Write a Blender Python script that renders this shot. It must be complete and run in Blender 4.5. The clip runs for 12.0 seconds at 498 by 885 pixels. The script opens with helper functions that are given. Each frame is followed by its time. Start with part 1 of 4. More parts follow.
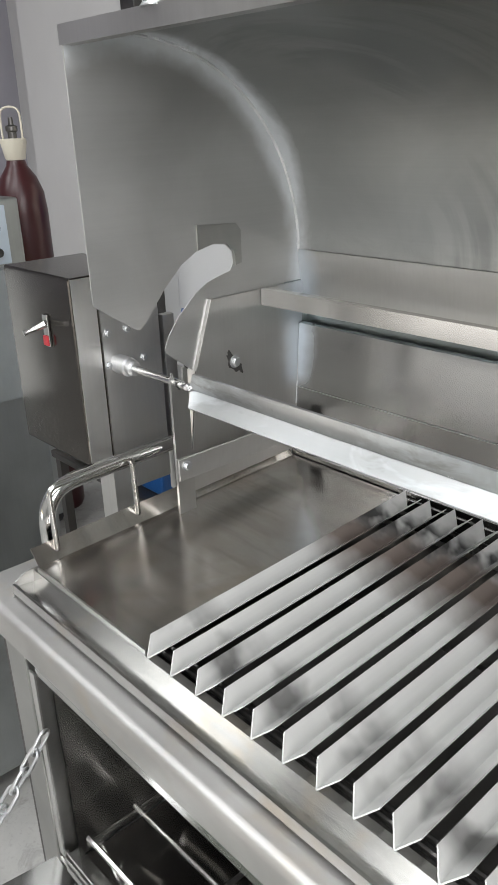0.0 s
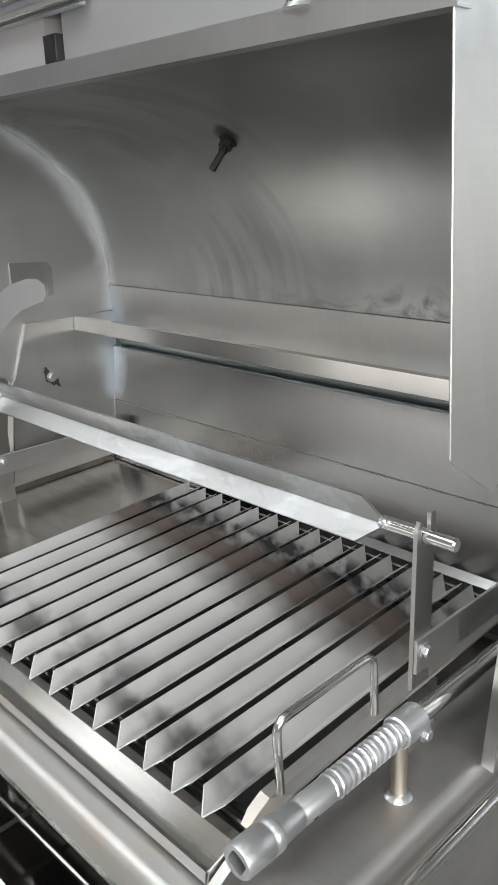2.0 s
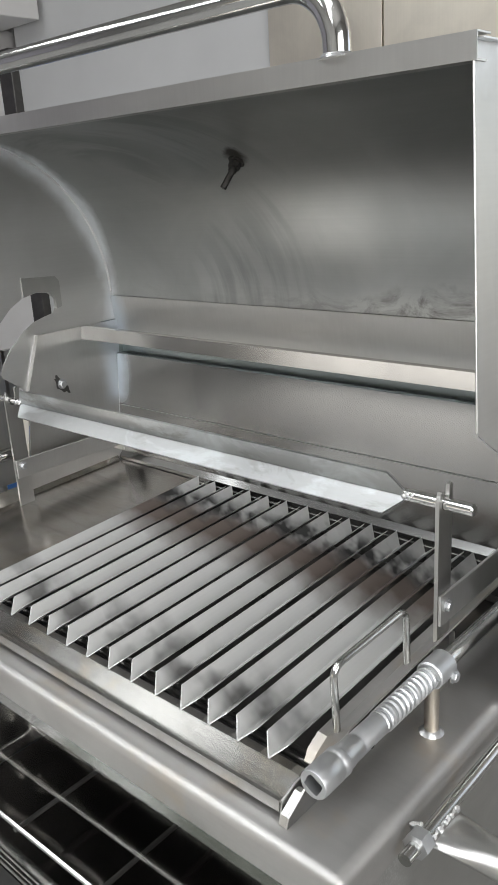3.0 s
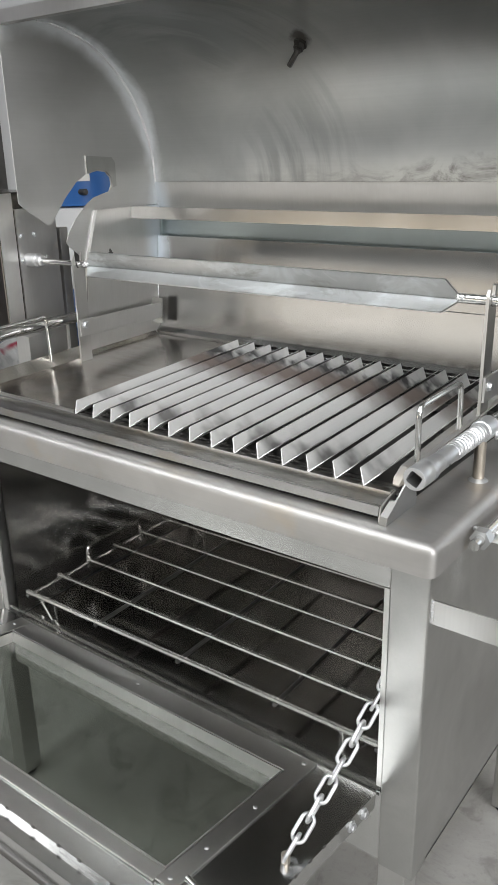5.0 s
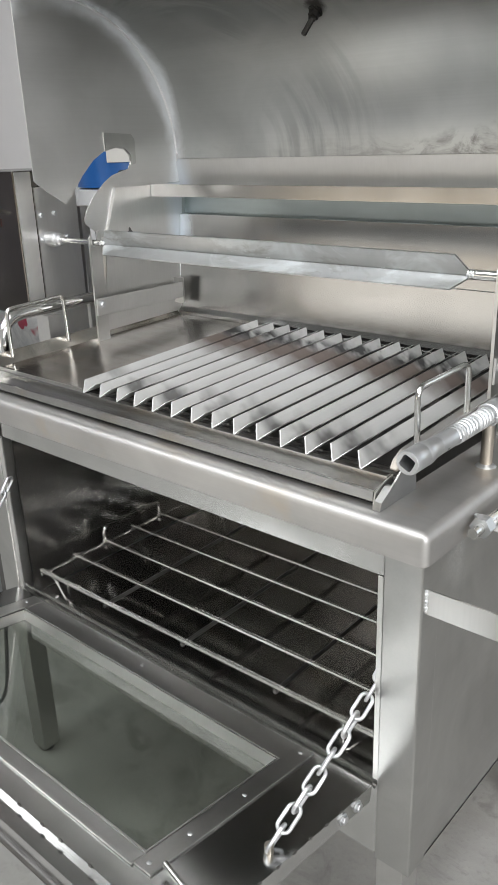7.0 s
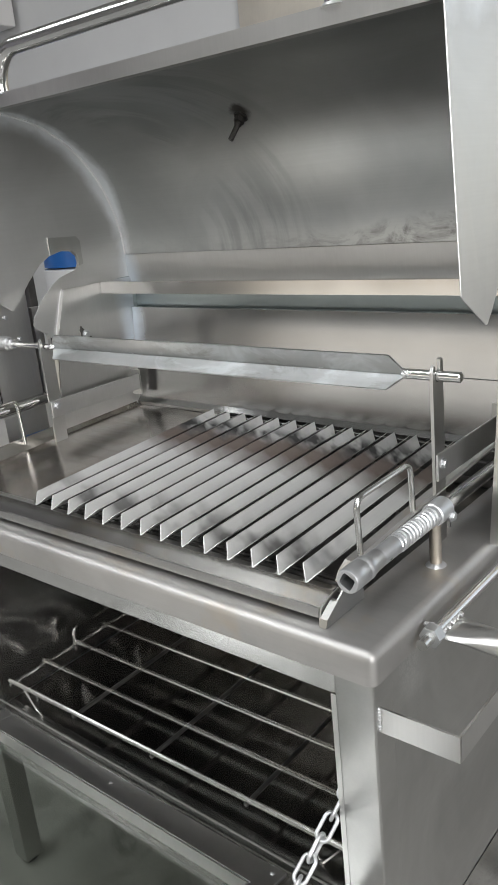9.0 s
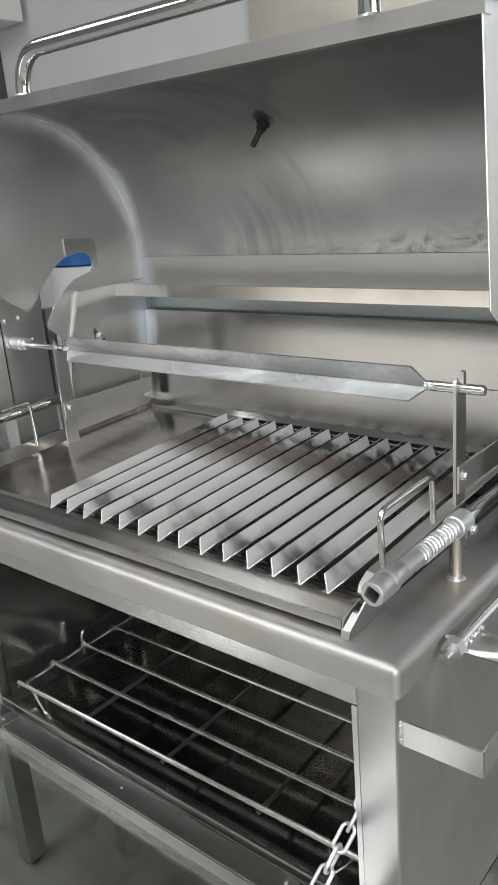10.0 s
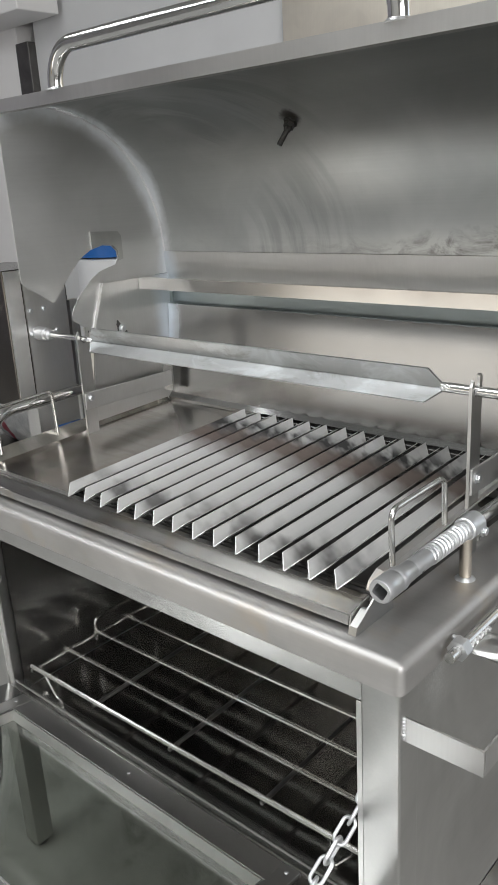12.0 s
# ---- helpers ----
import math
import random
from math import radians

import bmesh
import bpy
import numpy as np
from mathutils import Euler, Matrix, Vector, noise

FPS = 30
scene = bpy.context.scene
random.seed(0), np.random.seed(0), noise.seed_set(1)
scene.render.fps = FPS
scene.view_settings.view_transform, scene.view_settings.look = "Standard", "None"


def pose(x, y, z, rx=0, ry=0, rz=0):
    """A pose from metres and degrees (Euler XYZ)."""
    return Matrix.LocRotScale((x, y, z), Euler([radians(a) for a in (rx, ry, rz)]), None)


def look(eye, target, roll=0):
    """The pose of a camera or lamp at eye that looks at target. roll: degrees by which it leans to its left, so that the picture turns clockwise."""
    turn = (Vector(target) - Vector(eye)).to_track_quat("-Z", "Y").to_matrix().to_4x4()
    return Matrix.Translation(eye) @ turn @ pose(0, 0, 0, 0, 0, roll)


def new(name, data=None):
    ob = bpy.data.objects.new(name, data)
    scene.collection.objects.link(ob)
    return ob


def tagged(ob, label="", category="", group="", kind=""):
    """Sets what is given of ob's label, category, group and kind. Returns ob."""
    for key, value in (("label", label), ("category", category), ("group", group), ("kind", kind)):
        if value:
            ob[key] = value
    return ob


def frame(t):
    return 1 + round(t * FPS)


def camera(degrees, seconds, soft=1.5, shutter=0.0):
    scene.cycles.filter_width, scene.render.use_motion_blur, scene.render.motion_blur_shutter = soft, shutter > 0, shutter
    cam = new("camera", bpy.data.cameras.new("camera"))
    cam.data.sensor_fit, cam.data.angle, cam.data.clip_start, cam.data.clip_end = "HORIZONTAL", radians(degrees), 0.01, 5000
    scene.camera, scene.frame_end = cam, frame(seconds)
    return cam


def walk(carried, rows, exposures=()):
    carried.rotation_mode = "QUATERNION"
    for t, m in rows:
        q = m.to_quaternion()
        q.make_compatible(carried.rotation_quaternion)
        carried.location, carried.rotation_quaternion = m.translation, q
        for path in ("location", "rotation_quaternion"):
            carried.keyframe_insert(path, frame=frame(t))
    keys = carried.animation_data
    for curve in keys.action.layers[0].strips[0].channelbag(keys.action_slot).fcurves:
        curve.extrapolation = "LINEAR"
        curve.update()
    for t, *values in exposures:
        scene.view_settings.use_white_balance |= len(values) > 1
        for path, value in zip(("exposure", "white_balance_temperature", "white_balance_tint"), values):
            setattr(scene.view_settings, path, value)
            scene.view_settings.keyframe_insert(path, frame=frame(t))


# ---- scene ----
cam = camera(34.91, 12.0, soft=1.2)
PATH = [
    (0, 0.0712, -0.4012, 1.5041, 67.930, 2.135, 48.148),
    (0.5, 0.2551, -0.4186, 1.5007, 69.984, 1.458, 50.429),
    (1, 0.4119, -0.3952, 1.5133, 70.817, 0.986, 48.384),
    (1.5, 0.4351, -0.4049, 1.4980, 71.294, 1.054, 44.960),
    (2, 0.4638, -0.3693, 1.4909, 71.800, 1.785, 45.601),
    (2.5, 0.4853, -0.3756, 1.4975, 71.798, 3.544, 45.347),
    (3, 0.4713, -0.5121, 1.5125, 71.906, 3.230, 41.671),
    (3.5, 0.4391, -0.7123, 1.5320, 72.854, 2.654, 38.441),
    (5.5, 0.4893, -0.8979, 1.3274, 69.313, 1.151, 37.077),
    (6, 0.4738, -0.9069, 1.3394, 68.958, 1.465, 38.074),
    (6.5, 0.4714, -0.9010, 1.3407, 69.097, 1.737, 39.528),
    (7, 0.5309, -0.8156, 1.3421, 69.099, 1.912, 40.963),
    (9, 0.5663, -0.7322, 1.4260, 72.167, 5.637, 39.341),
    (9.5, 0.5419, -0.7475, 1.4395, 72.088, 4.839, 39.346),
    (10, 0.5343, -0.7513, 1.4433, 72.034, 4.549, 39.294),
    (10.5, 0.5360, -0.7505, 1.4458, 71.916, 3.650, 39.944),
    (11, 0.5355, -0.7648, 1.4467, 71.936, 3.277, 40.659),
    (11.5, 0.5302, -0.7786, 1.4425, 71.863, 3.239, 41.227),
    (12, 0.5489, -0.7591, 1.4450, 71.946, 3.116, 41.281),
]
walk(cam, [(t, pose(*row)) for t, *row in PATH], [(0.0, 0.16), (1.0, 0.08), (2.5, -0.06), (3.5, -0.08), (5.5, 0.22), (7.0, 0.24), (9.0, -0.06), (12.0, 0.02)])
scene.view_settings.exposure = 0.0

# ---- world and light ----
world = bpy.data.worlds.new("world")
scene.world = world
world.use_nodes = True
wn = world.node_tree.nodes
sky = wn.new("ShaderNodeTexSky")
sky.sky_type = 'NISHITA'
sky.sun_disc = False
sky.sun_elevation, sky.sun_rotation = radians(48), radians(200)
wn["Background"].inputs["Strength"].default_value = 0.12
world.node_tree.links.new(sky.outputs[0], wn["Background"].inputs["Color"])


def area_lamp(name, eye, target, sx, sy, power, color):
    data = bpy.data.lights.new(name, 'AREA')
    data.shape, data.size, data.size_y, data.energy, data.color = 'RECTANGLE', sx, sy, power, color
    ob = new(name, data)
    ob.matrix_world = look(eye, target)
    return ob


area_lamp("daylight_of_door_opening", (-2.9, -4.95, 0.42), (-2.9, 0.0, 0.42), 3.6, 0.8, 17, (1.0, 0.99, 0.97))
# two added fill lamps at the side and rear; no window is known there
area_lamp("side_fill_lamp", (3.45, -1.6, 2.2), (0.0, -1.6, 2.2), 3.0, 1.9, 155, (1.0, 0.98, 0.965))
area_lamp("rear_fill_lamp", (2.3, 3.15, 1.95), (2.3, 0.0, 1.95), 2.2, 1.8, 13, (1.0, 0.98, 0.95))
for lx in (-3.4, -1.2, 1.0):
    area_lamp("ceiling_tube_light", (lx, -2.2, 3.9), (lx, -2.2, 0.0), 0.8, 4.0, 76, (0.962, 0.982, 1.0))


# ---- materials ----
def links(nt, *pairs):
    for a, b in pairs:
        nt.links.new(a, b)


def base_material(name):
    m = bpy.data.materials.new(name)
    m.use_nodes = True
    nt = m.node_tree
    return m, nt, nt.nodes["Principled BSDF"]


def node(nt, kind, **values):
    n = nt.nodes.new(kind)
    for k, v in values.items():
        n.inputs[k.replace("_", " ")].default_value = v
    return n


def ramp(nt, fac, stops):
    r = nt.nodes.new("ShaderNodeValToRGB")
    el = r.color_ramp.elements
    while len(el) < len(stops):
        el.new(0.5)
    for e, (p, c) in zip(el, stops):
        e.position = p
        e.color = (*c, 1) if isinstance(c, tuple) else (c, c, c, 1)
    nt.links.new(fac, r.inputs[0])
    return r.outputs[0]


def maths(nt, op, a, b=None, c=None):
    n = nt.nodes.new("ShaderNodeMath")
    n.operation = op
    for i, v in enumerate((a, b, c)):
        if v is None:
            continue
        if isinstance(v, (int, float)):
            n.inputs[i].default_value = v
        else:
            nt.links.new(v, n.inputs[i])
    return n.outputs[0]


def mix(nt, fac, a, b, blend='MIX'):
    n = nt.nodes.new("ShaderNodeMix")
    n.data_type, n.blend_type = 'RGBA', blend
    for sock, v in ((n.inputs[0], fac), (n.inputs[6], a), (n.inputs[7], b)):
        if isinstance(v, (int, float)):
            sock.default_value = v
        elif isinstance(v, tuple):
            sock.default_value = (*v, 1)
        else:
            nt.links.new(v, sock)
    return n.outputs[2]


def noise_tex(nt, coord, scale, detail=3.0, rough=0.55, stretch=None, distort=0.0):
    if stretch:
        mp = nt.nodes.new("ShaderNodeMapping")
        mp.inputs["Scale"].default_value = stretch
        nt.links.new(coord, mp.inputs[0])
        coord = mp.outputs[0]
    n = node(nt, "ShaderNodeTexNoise", Scale=scale, Detail=detail, Roughness=rough, Distortion=distort)
    nt.links.new(coord, n.inputs["Vector"])
    return n.outputs["Fac"]


def steel(name, color=(0.60, 0.60, 0.585), rough=0.3, grain=(3, 160, 160), spread=0.1, bump=0.02, wave=0.0, smudge=0.12, extra=None, metal=1.0):
    """Brushed stainless sheet: fine grain along one way, cloudy smudges, slight waviness of the sheet."""
    m, nt, b = base_material(name)
    tc = nt.nodes.new("ShaderNodeTexCoord").outputs["Object"]
    cloud = noise_tex(nt, tc, 5.0, 4.0, 0.6, distort=0.6)
    patch = noise_tex(nt, tc, 19.0, 4.0, 0.65)
    fine = noise_tex(nt, tc, 1.6, 2.0, 0.5, grain)
    dark = tuple(c * (1 - smudge) for c in color)
    lite = tuple(min(1.0, c * (1 + smudge * 0.5)) for c in color)
    col = ramp(nt, cloud, ((0.3, dark), (0.7, lite)))
    r = maths(nt, 'MULTIPLY_ADD', cloud, spread, rough - spread * 0.5)
    r = maths(nt, 'MULTIPLY_ADD', patch, spread * 0.6, maths(nt, 'SUBTRACT', r, spread * 0.3))
    col = mix(nt, 1.0, col, ramp(nt, fine, ((0.32, 0.972), (0.68, 1.0))), 'MULTIPLY')
    r = maths(nt, 'MULTIPLY_ADD', fine, 0.016, maths(nt, 'SUBTRACT', r, 0.008))
    if extra:
        col, r = extra(nt, tc, col, r)
    b.inputs["Metallic"].default_value = metal
    links(nt, (col, b.inputs["Base Color"]), (r, b.inputs["Roughness"]))
    if wave:
        # slow unevenness of the sheet: the normal leans by a few degrees at most
        nz = node(nt, "ShaderNodeTexNoise", Scale=5.0, Detail=1.5, Roughness=0.45, Distortion=0.4)
        lean, add, unit = (nt.nodes.new("ShaderNodeVectorMath") for _ in range(3))
        lean.operation, add.operation, unit.operation = 'MULTIPLY_ADD', 'ADD', 'NORMALIZE'
        k = wave * 16
        lean.inputs[1].default_value = (k, k, k)
        lean.inputs[2].default_value = (-k / 2, -k / 2, -k / 2)
        geo = nt.nodes.new("ShaderNodeNewGeometry")
        links(nt, (tc, nz.inputs["Vector"]), (nz.outputs["Color"], lean.inputs[0]), (lean.outputs[0], add.inputs[0]),
              (geo.outputs["Normal"], add.inputs[1]), (add.outputs[0], unit.inputs[0]), (unit.outputs[0], b.inputs["Normal"]))
    elif bump > 0.02:
        bp = node(nt, "ShaderNodeBump", Strength=bump, Distance=0.002)
        links(nt, (fine, bp.inputs["Height"]), (bp.outputs[0], b.inputs["Normal"]))
    return m


def paint(name, color, rough=0.6, var=0.12, scale=4.0, bump=0.05, metallic=0.0):
    m, nt, b = base_material(name)
    tc = nt.nodes.new("ShaderNodeTexCoord").outputs["Object"]
    big = noise_tex(nt, tc, scale, 5.0, 0.6)
    fine = noise_tex(nt, tc, scale * 30, 3.0, 0.6)
    col = ramp(nt, big, ((0.3, tuple(c * (1 - var) for c in color)), (0.7, tuple(min(1, c * (1 + var * 0.6)) for c in color))))
    bp = node(nt, "ShaderNodeBump", Strength=bump, Distance=0.004)
    b.inputs["Metallic"].default_value = metallic
    links(nt, (fine, bp.inputs["Height"]), (bp.outputs[0], b.inputs["Normal"]), (col, b.inputs["Base Color"]),
          (maths(nt, 'MULTIPLY_ADD', big, 0.15, rough - 0.075), b.inputs["Roughness"]))
    return m


def axis_of(nt, tc, i):
    s = nt.nodes.new("ShaderNodeSeparateXYZ")
    nt.links.new(tc, s.inputs[0])
    return s.outputs[i]


ARC_Y, ARC_Z, ARC_R = 0.233, 1.306, 0.308


def ground_weld(nt, tc, col, r):
    """Ground, bluish weld zone that follows the seam between hood side and shell."""
    s = nt.nodes.new("ShaderNodeSeparateXYZ")
    nt.links.new(tc, s.inputs[0])
    dy = maths(nt, 'SUBTRACT', s.outputs[1], ARC_Y)
    dz = maths(nt, 'MAXIMUM', maths(nt, 'SUBTRACT', s.outputs[2], ARC_Z), 0.0)
    rad = maths(nt, 'SQRT', maths(nt, 'ADD', maths(nt, 'MULTIPLY', dy, dy), maths(nt, 'MULTIPLY', dz, dz)))
    off = maths(nt, 'ABSOLUTE', maths(nt, 'SUBTRACT', rad, ARC_R))
    end = maths(nt, 'MINIMUM', maths(nt, 'ABSOLUTE', maths(nt, 'ADD', s.outputs[0], 0.868)), maths(nt, 'ABSOLUTE', maths(nt, 'SUBTRACT', s.outputs[0], 0.148)))
    d = maths(nt, 'ADD', maths(nt, 'MAXIMUM', off, end), maths(nt, 'MULTIPLY_ADD', noise_tex(nt, tc, 12.0, 4.0), 0.07, -0.036))
    band = ramp(nt, maths(nt, 'MULTIPLY', d, 15.0), ((0.12, 1.0), (0.24, 0.62), (0.52, 0.0)))
    col = mix(nt, band, col, (0.80, 0.82, 0.835))
    return col, maths(nt, 'MULTIPLY_ADD', band, 0.14, r)


def corner_grind(nt, tc, col, r):
    """Pale ground zone along the upright weld in the rear corners."""
    s = nt.nodes.new("ShaderNodeSeparateXYZ")
    nt.links.new(tc, s.inputs[0])
    end = maths(nt, 'MINIMUM', maths(nt, 'ABSOLUTE', maths(nt, 'ADD', s.outputs[0], 0.8645)), maths(nt, 'ABSOLUTE', maths(nt, 'SUBTRACT', s.outputs[0], 0.132)))
    d = maths(nt, 'MAXIMUM', end, maths(nt, 'ABSOLUTE', maths(nt, 'SUBTRACT', s.outputs[1], 0.53)))
    d = maths(nt, 'ADD', d, maths(nt, 'MULTIPLY_ADD', noise_tex(nt, tc, 11.0, 4.0), 0.05, -0.025))
    band = ramp(nt, maths(nt, 'MULTIPLY', d, 14.0), ((0.1, 1.0), (0.62, 0.0)))
    up = ramp(nt, maths(nt, 'MULTIPLY_ADD', s.outputs[2], 5.0, -5.2), ((0.15, 0.0), (0.3, 1.0)))
    band = maths(nt, 'MULTIPLY', band, up)
    return mix(nt, band, col, (0.72, 0.76, 0.80)), maths(nt, 'MULTIPLY_ADD', band, 0.2, r)


def hood_marks(nt, tc, col, r):
    """Greasy wipe marks inside the hood, along the bend and near its lower seam."""
    col, r = ground_weld(nt, tc, col, r)
    # faint sweeps of a wiping cloth, rings round one shoulder point
    s = nt.nodes.new("ShaderNodeSeparateXYZ")
    nt.links.new(tc, s.inputs[0])
    hub = nt.nodes.new("ShaderNodeVectorMath")
    hub.operation = 'DISTANCE'
    hub.inputs[1].default_value = (-0.72, 0.45, 1.30)
    nt.links.new(tc, hub.inputs[0])
    cmb = nt.nodes.new("ShaderNodeCombineXYZ")
    links(nt, (maths(nt, 'MULTIPLY', hub.outputs["Value"], 26.0), cmb.inputs[0]), (maths(nt, 'MULTIPLY', s.outputs[0], 3.0), cmb.inputs[1]), (maths(nt, 'MULTIPLY', s.outputs[2], 3.0), cmb.inputs[2]))
    rings = noise_tex(nt, cmb.outputs[0], 1.0, 4.0, 0.6)
    zone = ramp(nt, noise_tex(nt, tc, 3.6, 2.0, 0.5), ((0.46, 0.0), (0.60, 1.0)))
    left = ramp(nt, maths(nt, 'MULTIPLY_ADD', s.outputs[0], -1.6, -0.1), ((0.30, 0.0), (0.62, 1.0)))
    mark = maths(nt, 'MULTIPLY', maths(nt, 'MULTIPLY', zone, left), ramp(nt, rings, ((0.46, 0.0), (0.58, 1.0))))
    dx = maths(nt, 'MULTIPLY_ADD', noise_tex(nt, tc, 9.0, 4.0, 0.7), 0.10, -0.05)
    z = maths(nt, 'ADD', s.outputs[2], dx)
    low = ramp(nt, maths(nt, 'MULTIPLY_ADD', z, 8.0, -10.45), ((0.0, 1.0), (0.16, 1.0), (0.34, 0.0)))
    right = ramp(nt, maths(nt, 'MULTIPLY_ADD', s.outputs[0], 1.6, 0.9), ((0.15, 0.12), (0.75, 1.0)))
    soot = maths(nt, 'MULTIPLY', maths(nt, 'MULTIPLY', low, right), ramp(nt, noise_tex(nt, tc, 13.0, 5.0, 0.7, (1.0, 1.0, 1.6), 1.0), ((0.44, 0.0), (0.60, 1.0))))
    col = mix(nt, maths(nt, 'MULTIPLY', mark, 0.42), col, (0.22, 0.23, 0.225))
    col = mix(nt, maths(nt, 'MULTIPLY', soot, 0.8), col, (0.14, 0.135, 0.13))
    far = nt.nodes.new("ShaderNodeVectorMath")
    far.operation = 'DISTANCE'
    far.inputs[1].default_value = (-0.38, 0.414, 1.555)
    nt.links.new(tc, far.inputs[0])
    ring = maths(nt, 'MULTIPLY_ADD', noise_tex(nt, tc, 40.0, 4.0, 0.6), 0.03, maths(nt, 'SUBTRACT', far.outputs["Value"], 0.015))
    col = mix(nt, ramp(nt, maths(nt, 'MULTIPLY', ring, 20.0), ((0.25, 0.8), (0.46, 0.0))), col, (0.08, 0.07, 0.06))
    return col, maths(nt, 'MULTIPLY_ADD', mark, 0.08, r)


def heat_tint(nt, tc, col, r):
    """Brown heat tint across the hot rear part of each bar, soot at the rear end, dark smears near the front."""
    s = nt.nodes.new("ShaderNodeSeparateXYZ")
    nt.links.new(tc, s.inputs[0])
    info = nt.nodes.new("ShaderNodeObjectInfo")
    off = nt.nodes.new("ShaderNodeVectorMath")
    off.operation = 'ADD'
    cmb = nt.nodes.new("ShaderNodeCombineXYZ")
    links(nt, (maths(nt, 'MULTIPLY', info.outputs["Random"], 37.0), cmb.inputs[0]), (tc, off.inputs[0]), (cmb.outputs[0], off.inputs[1]))
    wob = noise_tex(nt, off.outputs[0], 16.0, 3.0)
    y = maths(nt, 'MULTIPLY_ADD', wob, 0.08, maths(nt, 'SUBTRACT', s.outputs[1], 0.04))
    y = maths(nt, 'MULTIPLY_ADD', s.outputs[2], 0.9, y)
    brown = ramp(nt, maths(nt, 'MULTIPLY', y, 2.0), ((0.56, 0.0), (0.70, 1.0), (0.78, 1.0), (0.86, 0.0)))
    soot = ramp(nt, maths(nt, 'MULTIPLY', y, 2.0), ((0.76, 0.0), (0.83, 1.0), (0.88, 1.0), (0.95, 0.15)))
    patch = noise_tex(nt, off.outputs[0], 13.0, 3.0, 0.5)
    front = ramp(nt, maths(nt, 'MULTIPLY', s.outputs[1], 6.0), ((0.12, 0.0), (0.26, 1.0), (0.4, 1.0), (0.75, 0.0)))
    smear = maths(nt, 'MULTIPLY', front, ramp(nt, patch, ((0.46, 0.0), (0.62, 1.0))))
    blot = ramp(nt, noise_tex(nt, off.outputs[0], 30.0, 2.0, 0.5), ((0.40, 0.15), (0.58, 1.0)))
    col = mix(nt, maths(nt, 'MULTIPLY', brown, 0.85), col, (0.145, 0.10, 0.078))
    col = mix(nt, maths(nt, 'MULTIPLY', maths(nt, 'MULTIPLY', soot, blot), 0.95), col, (0.03, 0.03, 0.03))
    col = mix(nt, maths(nt, 'MULTIPLY', smear, 0.85), col, (0.11, 0.108, 0.105))
    return col, r


def plate_tint(nt, tc, col, r):
    """Straw and brown temper colours with wiped streaks on the griddle plate."""
    big = noise_tex(nt, tc, 5.0, 4.0, 0.6, distort=1.0)
    streak = noise_tex(nt, tc, 3.0, 3.0, 0.6, (1.5, 14.0, 1.0))
    col = mix(nt, ramp(nt, big, ((0.4, 0.0), (0.7, 0.7))), col, (0.38, 0.315, 0.255))
    col = mix(nt, ramp(nt, streak, ((0.5, 0.0), (0.7, 0.4))), col, (0.28, 0.27, 0.26))
    return col, r


def spatter(nt, tc, col, r):
    """Patches of fine bright grinding spatter on an otherwise smooth sheet."""
    s = nt.nodes.new("ShaderNodeSeparateXYZ")
    nt.links.new(tc, s.inputs[0])
    wob = maths(nt, 'MULTIPLY_ADD', noise_tex(nt, tc, 18.0, 3.0, 0.6), 0.10, -0.05)
    d = maths(nt, 'ABSOLUTE', maths(nt, 'SUBTRACT', maths(nt, 'ADD', s.outputs[1], wob), 0.045))
    area = ramp(nt, maths(nt, 'MULTIPLY', d, 10.0), ((0.10, 1.0), (0.45, 0.0)))
    high = ramp(nt, maths(nt, 'MULTIPLY_ADD', s.outputs[2], 5.0, -3.6), ((0.05, 0.0), (0.5, 1.0)))
    area = maths(nt, 'MULTIPLY', area, high)
    dots = ramp(nt, noise_tex(nt, tc, 420.0, 2.0, 0.5), ((0.46, 0.0), (0.58, 1.0)))
    k = maths(nt, 'MULTIPLY', area, dots)
    return mix(nt, maths(nt, 'MULTIPLY', k, 0.45), col, (0.74, 0.74, 0.73)), maths(nt, 'MULTIPLY_ADD', k, 0.3, r)


def scuffs(nt, tc, col, r):
    """Pale ground patches and brownish stains along the spit."""
    pale = ramp(nt, noise_tex(nt, tc, 15.0, 4.0, 0.65, (0.5, 1.0, 1.0), 0.8), ((0.48, 0.0), (0.60, 1.0)))
    stain = ramp(nt, noise_tex(nt, tc, 22.0, 4.0, 0.7, (0.4, 1.0, 1.0), 0.5), ((0.56, 0.0), (0.68, 1.0)))
    col = mix(nt, maths(nt, 'MULTIPLY', pale, 0.6), col, (0.70, 0.73, 0.74))
    col = mix(nt, maths(nt, 'MULTIPLY', stain, 0.5), col, (0.25, 0.23, 0.20))
    return col, maths(nt, 'MULTIPLY_ADD', pale, 0.08, r)


def straw(nt, tc, col, r):
    """Straw-coloured temper patches beside the welds."""
    p = noise_tex(nt, tc, 9.0, 4.0, 0.6)
    return mix(nt, ramp(nt, p, ((0.55, 0.0), (0.75, 0.5))), col, (0.56, 0.46, 0.33)), r


